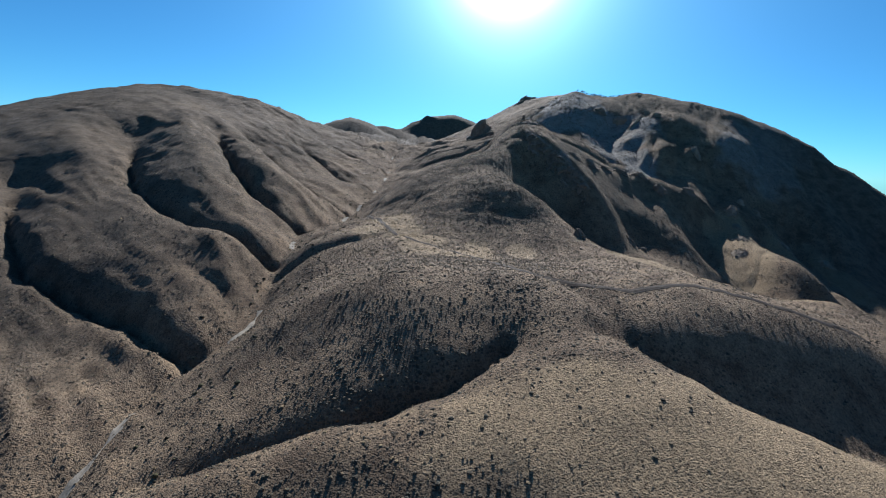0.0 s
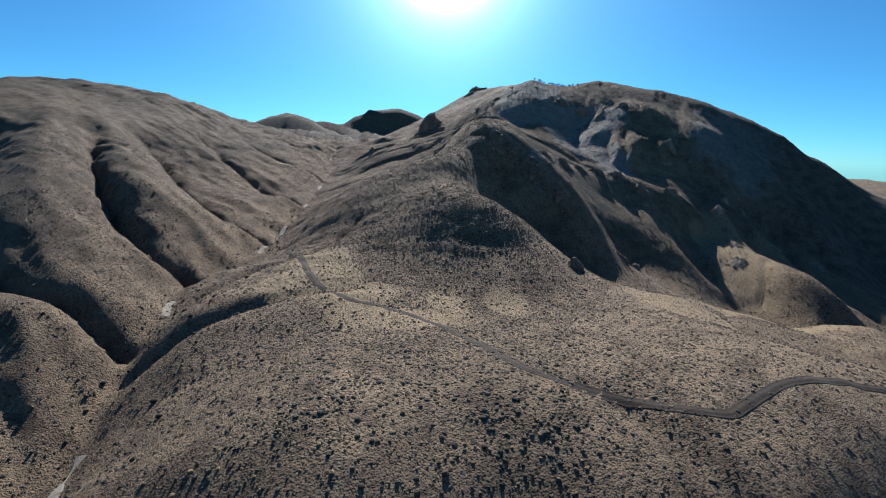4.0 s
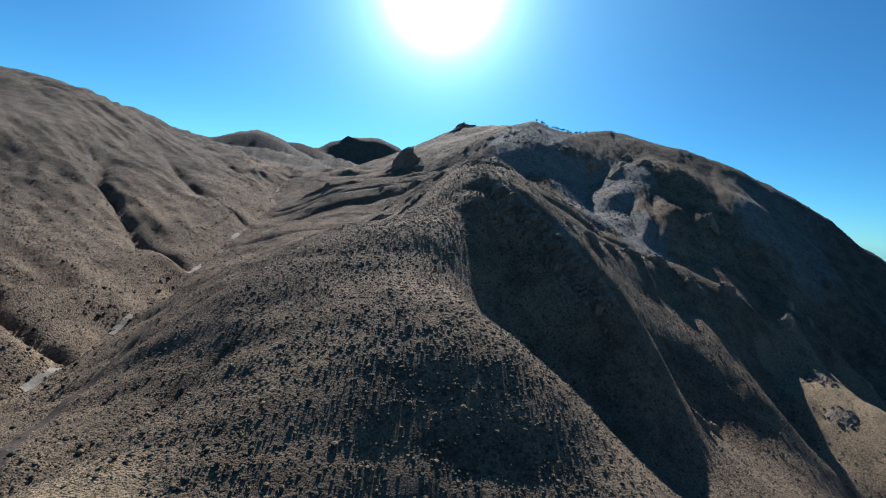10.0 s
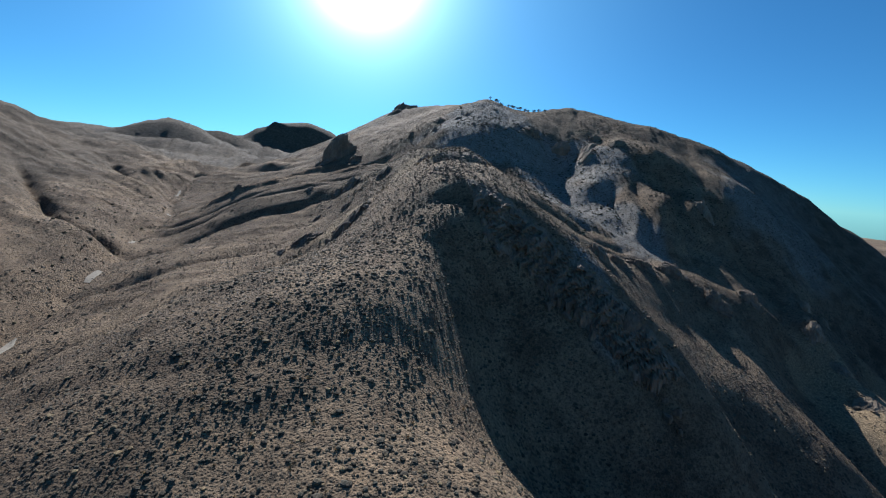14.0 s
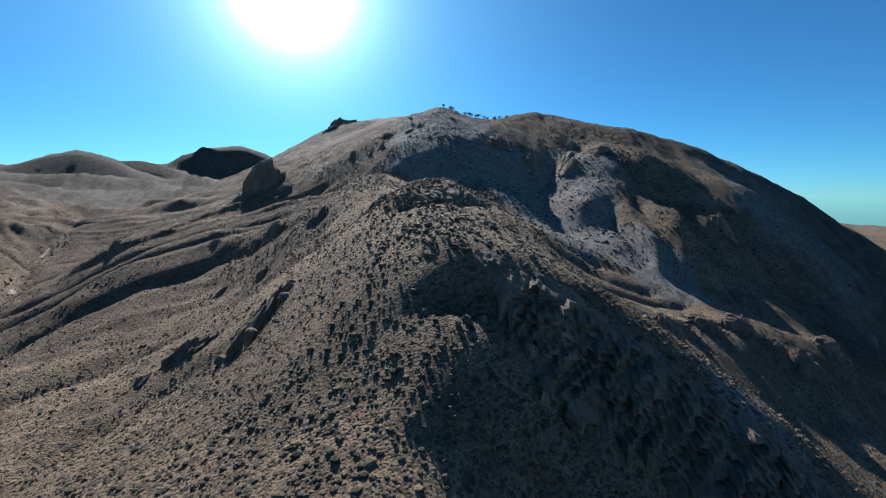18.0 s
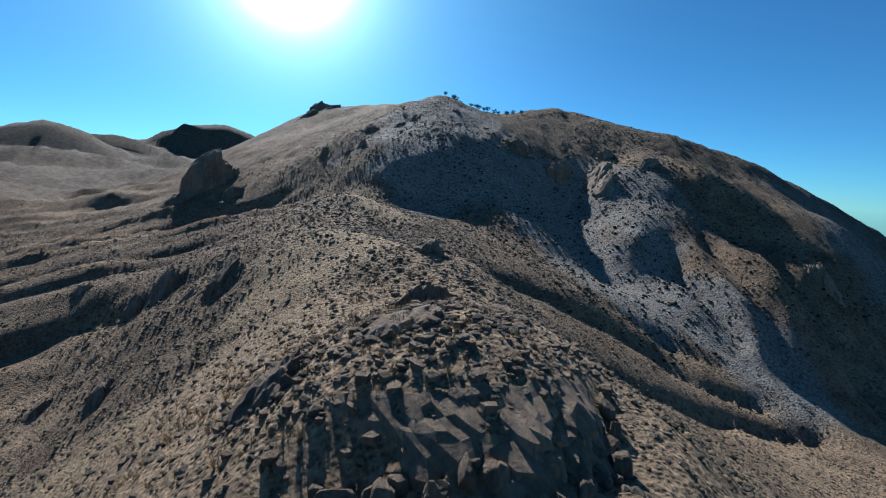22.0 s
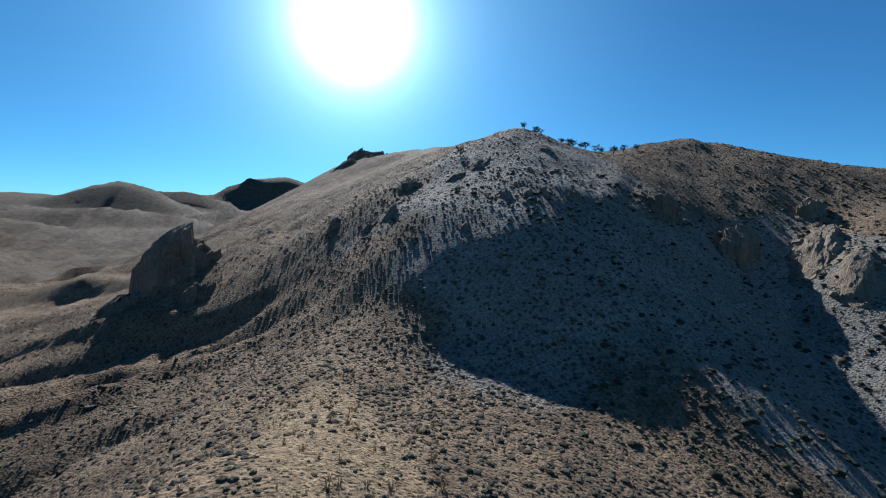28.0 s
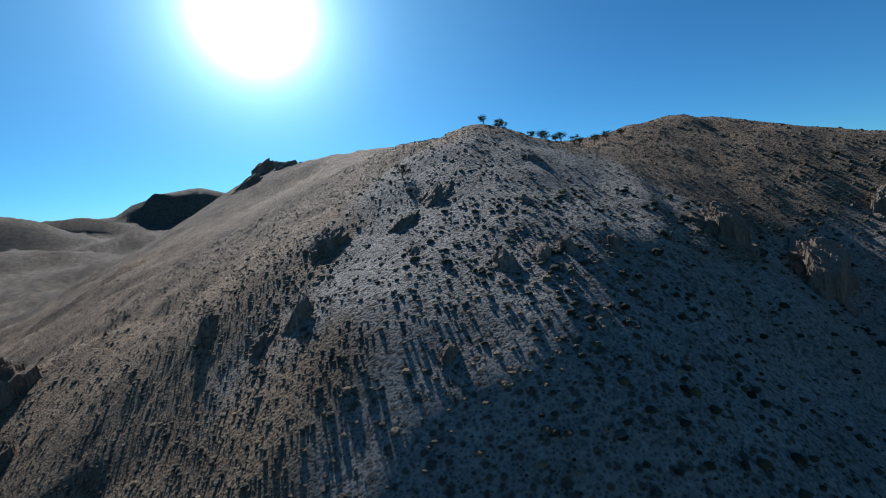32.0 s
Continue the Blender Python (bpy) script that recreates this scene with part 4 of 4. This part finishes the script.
def cliff(name, line, face, height, count, label, seed, mat=ROCK):
    """A rock wall along a line of the plan: jointed masses side by side, with leaning slabs before them; face: the way it looks, in degrees."""
    r = np.random.RandomState(seed)
    k = np.array(line, float)
    pts = along(k, 0.5)
    mid = pts[len(pts) // 2]
    base = new(name)
    base.location = (*mid, float(ground(*mid)))
    tagged(base, label, "rock")
    out = np.array((math.cos(radians(face)), math.sin(radians(face))))
    # the face: leaning slabs parted by joints, each set back or proud of the next
    rows = np.arange(-2.0, height + 0.1, 0.3)
    number = int(len(pts) * height ** 0.7 * (0.6 if height > 8 else 1.7))
    su, sv = r.uniform(-3, len(pts) * 0.5 + 3, number), r.uniform(-2, height, number)
    back, slant = r.uniform(-0.1, 0.1, number) * height, r.uniform(-0.15, 0.25, number)
    verts = []
    for n, p in enumerate(pts):
        top = float(ground(*p)) + 0.25 + 0.5 * float(wave(np.array([n * 0.17]), np.array([3.3]))[0])
        u = n * 0.5 + 0.6 * rows
        d = np.sqrt((u[:, None] - su) ** 2 + ((rows[:, None] - sv) * 0.3) ** 2)
        two = np.sort(np.partition(d, 1, axis=1)[:, :2], axis=1)
        k = d.argmin(1)
        proud = -0.06 * height * (two[:, 1] - two[:, 0] < 0.22) + back[k] + slant[k] * (rows - sv[k]) * 0.35 + r.uniform(-0.06, 0.06, len(rows))
        # where the slope falls through each level, so that the slabs stand just clear of it
        shelf = np.arange(-1.0, 2.2 * height, 0.25)
        fall = np.minimum.accumulate(ground(p[0] + out[0] * shelf, p[1] + out[1] * shelf))
        off = np.interp(rows - top, -fall, shelf) + 0.17 * height * np.clip(rows + 0.6, 0, 1) * min(1.0, n / 16, (len(pts) - n) / 16)
        q = p[None] + out[None] * (off + np.where(rows < 0, 0.0, proud * 1.2) * min(1.0, n / 16))[:, None]
        ends = 0.02 + 0.92 * min(1.0, n / 24, (len(pts) - n) / 24)
        lid = ground(q[:, 0], q[:, 1]) + 0.2 + 0.2 * rows
        verts.append(np.c_[q - mid, np.where(rows < -0.1, lid, np.where(rows > height * ends, ground(q[:, 0], q[:, 1]) - 1.0, top - rows)) + 0.1 * proud - base.location.z])
    m = len(rows)
    a = (np.arange(len(pts) - 1)[:, None] * m + np.arange(m - 1)[None, :]).ravel()
    part("cliff_face", mesh_of("cliff_face", np.concatenate(verts), np.c_[a, a + 1, a + m + 1, a + m], mat, False), base)
    for n in range(count):
        p = pts[min(len(pts) - 1, int((n + r.uniform(0, 1)) / count * len(pts)))]
        px, py = p + out * height * r.uniform(0.5, 1.0)
        b = part("slab", stone_mesh("slab", r.randint(6), mat), base)
        h = height ** 0.5 * r.uniform(0.12, 0.42)
        b.location = (px - mid[0], py - mid[1], float(ground(px, py)) - base.location.z + h * 0.2)
        b.rotation_euler = (r.uniform(-0.3, 0.3), r.uniform(-0.3, 0.3), r.uniform(0, 3))
        b.scale = (h * r.uniform(0.6, 1.2), h * r.uniform(0.4, 1.0), h)
    return base


cliff("rock_cliff", CLIFFS[0][0], CLIFFS[0][1], CLIFFS[0][2], 40, "dark shaded cliff of jointed brown slabs below the peak", 5)
cliff("rock_cliff", CLIFFS[1][0], CLIFFS[1][1], CLIFFS[1][2], 30, "low dark rock face under the rubble-covered peak", 6)
outcrop("rock_outcrop", 38, 388, 14, 14, 3.8, 11, "dark jagged outcrop on the brushy slope below the peak", ROCK, 1, 20)
outcrop("rock_outcrop", 24, 404, 11, 7, 3.0, 6, "low dark outcrop on the brushy slope", ROCK, 2, 15)
outcrop("peak_outcrop", 73, 389, 6, 5, 1.7, 14, "broken dark crag at the top of the ridge peak", ROCK, 4, -12, edge=0.6, lean=0.35, fine=0.7)
outcrop("peak_outcrop", 68, 382, 7, 4, 0.4, 34, "low rubbly rocks on the flat of the peak", ROCK, 3, 8, edge=0.5, lean=0.5, fine=0.35)
outcrop("peak_outcrop", 60, 384, 6, 4, 1.1, 12, "rubbly rock shoulder beside the peak", ROCK, 6, 30, edge=0.5, lean=0.4, fine=0.5)
outcrop("rock_outcrop", 73, 228, 7, 6, 4.2, 4, "dark rock knob on the spur crest", ROCK, 7)
for bx, by, bw, bh, bn in ((40, 470, 5.0, 4.2, 3), (46.5, 468, 7.0, 5.2, 4), (58, 441, 7.5, 3.6, 5), (84.5, 414, 4.2, 2.6, 1), (83, 392, 5.0, 1.5, 5), (41, 435, 4.0, 2.5, 2), (-11, 529, 5.0, 4.0, 2), (-4, 536, 3.5, 2.2, 1),
                           (66, 556, 6.0, 3.6, 4), (28, 488, 4.0, 2.2, 2), (30, 448, 3.4, 2.0, 2), (52, 452, 3.0, 1.6, 1), (36, 456, 3.0, 1.7, 1), (16, 402, 3.5, 2.0, 2)):
    outcrop("boulder", bx, by, bw * 1.0, bw * 0.95, bh * 0.6, bn, "weathered brown boulder on the dry slope", ROCK, 11, bx * 7 % 60, "boulders on the ridge flank", edge=0.5, vary=0.12)
# the tower left of the ridge
outcrop("rock_butte", 52, 607, 25, 19, 14.5, 10, "tall blunt rock tower standing out of the slope", ROCK, 26, 10, edge=0.5, lean=0.12, vary=0.1, fine=2.4)
outcrop("rock_ledge", 38, 598, 16, 11, 3.2, 9, "low rock ledge at the foot of the tower", ROCK, 22, 30)
outcrop("rock_outcrop", 62, 586, 9, 7, 4.5, 5, "small rocks uphill of the tower", ROCK, 23)
# summit shoulder teeth
outcrop("rock_teeth", 134, 768, 22, 16, 5.5, 5, "jagged rock teeth on the summit shoulder", ROCK, 31, edge=0.45, lean=0.15)
outcrop("rock_teeth", 122, 748, 16, 12, 4.0, 4, "jagged rock step below the shoulder", ROCK, 32, edge=0.45, lean=0.15)
outcrop("rock_teeth", 142, 752, 14, 10, 3.0, 4, "rock step on the shoulder", ROCK, 33, edge=0.45, lean=0.15)
outcrop("rock_crag", 102, 880, 38, 26, 13.0, 5, "far crag at the end of the shoulder", ROCK, 34, edge=0.45, lean=0.15)
# face of the summit
for bx, by, bw, bh, bn in ((134, 534, 5.5, 3.6, 3), (139, 532.5, 4.5, 3.0, 2), (143, 532, 3.6, 4.4, 2), (150.5, 531, 4.5, 3.6, 3), (138, 559, 9.0, 4.5, 6), (130, 556, 7.0, 4.0, 5), (119, 565, 10.0, 5.0, 7),
                           (99, 568, 5.0, 6.5, 3), (111, 549, 6.0, 5.5, 4), (122, 527, 3.2, 2.2, 1), (106, 552, 4.5, 3.5, 3), (160, 560, 5.0, 3.0, 3), (127, 546, 3.2, 2.2, 2), (146, 545, 3.5, 2.0, 2)):
    outcrop("rock_outcrop", bx, by, bw * 0.75, bw * 0.65, bh * 0.4, bn, "brown rock standing out of the scree face", ROCK, 41, bx * 5 % 50, "rocks on the summit face")
outcrop("rock_outcrop", 214, 518, 22, 10, 3.0, 14, "sunlit tan crag on the east face", PALE_ROCK, 51, 25, fine=1.3)
outcrop("rock_outcrop", 206, 505, 16, 8, 2.4, 12, "tan crag below the sunlit crag", PALE_ROCK, 52, 30, fine=1.2)
outcrop("rock_outcrop", 228, 503, 14, 8, 3.2, 9, "low tan ledges on the east face", PALE_ROCK, 53, 10, fine=1.1)
outcrop("rock_outcrop", 179, 534, 15, 9, 4.6, 8, "shaded brown crag in the scree bowl", ROCK, 54, 15)
outcrop("rock_outcrop", 200, 529, 18, 10, 6.0, 9, "shaded rock wall under the east face", ROCK, 55, 20)
outcrop("rock_outcrop", 228, 530, 9, 6, 4.0, 5, "small crag on the east face", PALE_ROCK, 56)
outcrop("rock_outcrop", 240, 436, 6, 15, 4.5, 8, "sunlit tan rib of rock on the hill face", PALE_ROCK, 57, 15)
# the rocky rib and the pale fins right of the bowl
for bx, by, bw, bh, bn in ((104, 356, 7, 3.4, 5), (119, 364, 8, 4.0, 6), (134, 372, 8, 3.6, 6), (150, 378, 9, 4.2, 6), (165, 378, 9, 4.6, 6), (178, 366, 9, 5.0, 6), (94, 316, 5, 3.2, 4), (205, 374, 9, 4.6, 6), (128, 292, 6, 3.0, 5), (140, 300, 5, 2.6, 4)):
    outcrop("rock_outcrop", bx, by, bw * 1.3, bw * 0.9, bh * 0.8, bn, "rough brown rocks along the rocky rib", ROCK, 61, -20, "rocks of the rib")
for bx, by, bw, bd, bh, bn in ((238, 367, 9, 9, 4.5, 6), (236, 353, 6, 9, 1.6, 5), (229, 338, 9, 12, 0.9, 8), (216, 316, 9, 12, 0.8, 8), (256, 384, 8, 6, 3.0, 5), (272, 384, 7, 6, 3.0, 4), (277, 352, 6, 12, 1.4, 6), (310, 350, 7, 12, 1.4, 6)):
    outcrop("rock_fin", bx, by, bw, bd, bh, bn, "pale eroded tan rock fin above the dry drainage", PALE_ROCK, 71, 25, "pale rock fins", lean=0.3, fine=0.8)

# ---- loose stones near the peak and on the crest ----
rr = np.random.RandomState(17)


def around(spots):
    x, y = [], []
    for sx, sy, rx, ry, n in spots:
        x.append(sx + rx * rr.normal(size=n) * 0.5)
        y.append(sy + ry * rr.normal(size=n) * 0.5)
    return np.concatenate(x), np.concatenate(y)


sx, sy = around([(70, 384, 16, 18, 2200), (62, 360, 12, 10, 700), (82, 402, 14, 12, 400), (90, 330, 14, 16, 400), (60, 404, 18, 16, 350), (88, 424, 18, 20, 350), (140, 532, 26, 12, 350), (113, 556, 16, 14, 300),
                 (120, 365, 30, 8, 400), (165, 378, 24, 10, 300), (215, 512, 22, 14, 300), (52, 600, 26, 18, 250), (228, 335, 22, 30, 500), (66, 560, 16, 14, 120), (46, 462, 18, 16, 160)])
tiny = [stone_shape(300 + k, 7, 1) for k in range(10)]
tagged(strew("loose_stones", tiny, sx, sy, rr.gamma(2.4, 0.068, len(sx)).clip(0.07, 0.7), "angular brown stones strewn round the outcrops", ROCK, 0.8, False), category="stones")


# ---- pale dry grass on the peak and the bare crest ----
def grass_shape(seed):
    """A tuft of thin bent blades."""
    r = np.random.RandomState(seed)
    v, f = [], []
    for k in range(16):
        a, lean, h = r.uniform(0, 6.28), r.uniform(0.2, 1.0), r.uniform(0.6, 1.1)
        c, s, w = math.cos(a), math.sin(a), 0.07
        n = len(v)
        v += [(0.2 * c - w * s, 0.2 * s + w * c, -0.05), (0.2 * c + w * s, 0.2 * s - w * c, -0.05), (0.2 * c + lean * c * 0.9, 0.2 * s + lean * s * 0.9, h)]
        f.append((n, n + 1, n + 2))
    return np.array(v), np.array(f)


DRY_GRASS = plain_earth("pale_dry_grass", (0.26, 0.18, 0.09), (0.42, 0.31, 0.17), 5.0, 0.02)
gx, gy = around([(67, 383, 12, 10, 260), (58, 396, 14, 14, 260), (76, 404, 12, 16, 200), (92, 474, 12, 40, 300), (20, 300, 24, 30, 200), (-10, 215, 40, 40, 500)])
tagged(strew("dry_grass", [grass_shape(k) for k in range(8)], gx, gy, rr.gamma(5.0, 0.07, len(gx)).clip(0.15, 0.7), "pale dry grass tufts among the stones", DRY_GRASS, 1.1, False), category="grass")



# ---- small dark junipers on the skyline ----
def limb(bm, a, b, ra, rb, sides=6):
    """A tapered limb from a to b."""
    a, b = Vector(a), Vector(b)
    turn = (b - a).to_track_quat("Z", "Y").to_matrix()
    rings = [[bm.verts.new(p + turn @ Vector((r * math.cos(6.2832 * k / sides), r * math.sin(6.2832 * k / sides), 0))) for k in range(sides)] for p, r in ((a, ra), (b, rb))]
    for k in range(sides):
        bm.faces.new((rings[0][k], rings[0][(k + 1) % sides], rings[1][(k + 1) % sides], rings[1][k]))


LEAF, ln, ll, ls = material("dark_juniper_leaf", 0.85)
gl = ln.new("ShaderNodeNewGeometry")
ll.new(ramp(ln, ll, gl.outputs["Random Per Island"], (0.0, (0.03, 0.035, 0.018)), (1.0, (0.085, 0.085, 0.04))), ls.inputs["Base Color"])
BARK, bn_, bl_, bs_ = material("grey_juniper_bark", 0.9)
bl_.new(ramp(bn_, bl_, grain(bn_, bl_, 6.0, 5, 0.7, place_of(bn_)), (0.3, (0.07, 0.05, 0.04)), (0.7, (0.17, 0.13, 0.1))), bs_.inputs["Base Color"])


def juniper(seed, tall):
    r = random.Random(seed)
    tree = new("juniper_tree")
    tagged(tree, "small dark juniper tree on the summit skyline", "tree", "junipers on the summit")
    bm = bmesh.new()
    limb(bm, (0, 0, -0.4), (r.uniform(-0.2, 0.2), r.uniform(-0.2, 0.2), tall * 0.55), 0.16, 0.08)
    tips = []
    for k in range(9):
        z = tall * r.uniform(0.2, 0.6)
        w, l = r.uniform(0, 6.28), tall * r.uniform(0.22, 0.42)
        e = (l * math.cos(w), l * math.sin(w), z + tall * r.uniform(0.12, 0.38))
        limb(bm, (0, 0, z * 0.8), e, 0.06, 0.02, 5)
        tips.append(e)
    me = bpy.data.meshes.new("trunk")
    bm.to_mesh(me)
    bm.free()
    me.materials.append(BARK)
    part("trunk", me, tree)
    v, f = [], []
    for e in tips + [(0, 0, tall * 0.8)]:
        for _ in range(46):
            c = Vector(e) + Vector((r.gauss(0, 1), r.gauss(0, 1), r.gauss(0, 0.7))) * tall * 0.105
            t = Euler((r.uniform(0, 6), r.uniform(0, 6), r.uniform(0, 6))).to_matrix()
            s = tall * r.uniform(0.025, 0.06)
            n = len(v)
            v += [c + t @ Vector(q) * s for q in ((-1, 0, 0), (0, -0.6, 0.25), (1, 0, 0), (0, 0.6, 0.25))]
            f.append((n, n + 1, n + 2, n + 3))
    part("crown", mesh_of("crown", [tuple(p) for p in v], f, LEAF, False), tree)
    return tree


KIND = [juniper(k, h) for k, h in ((1, 3.4), (2, 2.8), (3, 3.0))]
SPOTS = [(137, 572, 2), (166, 586, 1), (172, 588, 0), (174, 590, 2), (184, 591, 1), (187, 590, 0), (190, 592, 2), (193, 591, 1), (196, 592, 0), (199, 590, 2), (203, 592, 1), (208, 591, 0), (212, 590, 2), (217, 589, 1), (180, 596, 2)]
for n, (tx, ty, k) in enumerate(SPOTS):
    m = pose(tx, ty, float(ground(tx, ty)), 0, 0, 53 * n % 360)
    if n < 3:
        KIND[k].matrix_basis = m
    else:
        copy_thing(KIND[k], m)
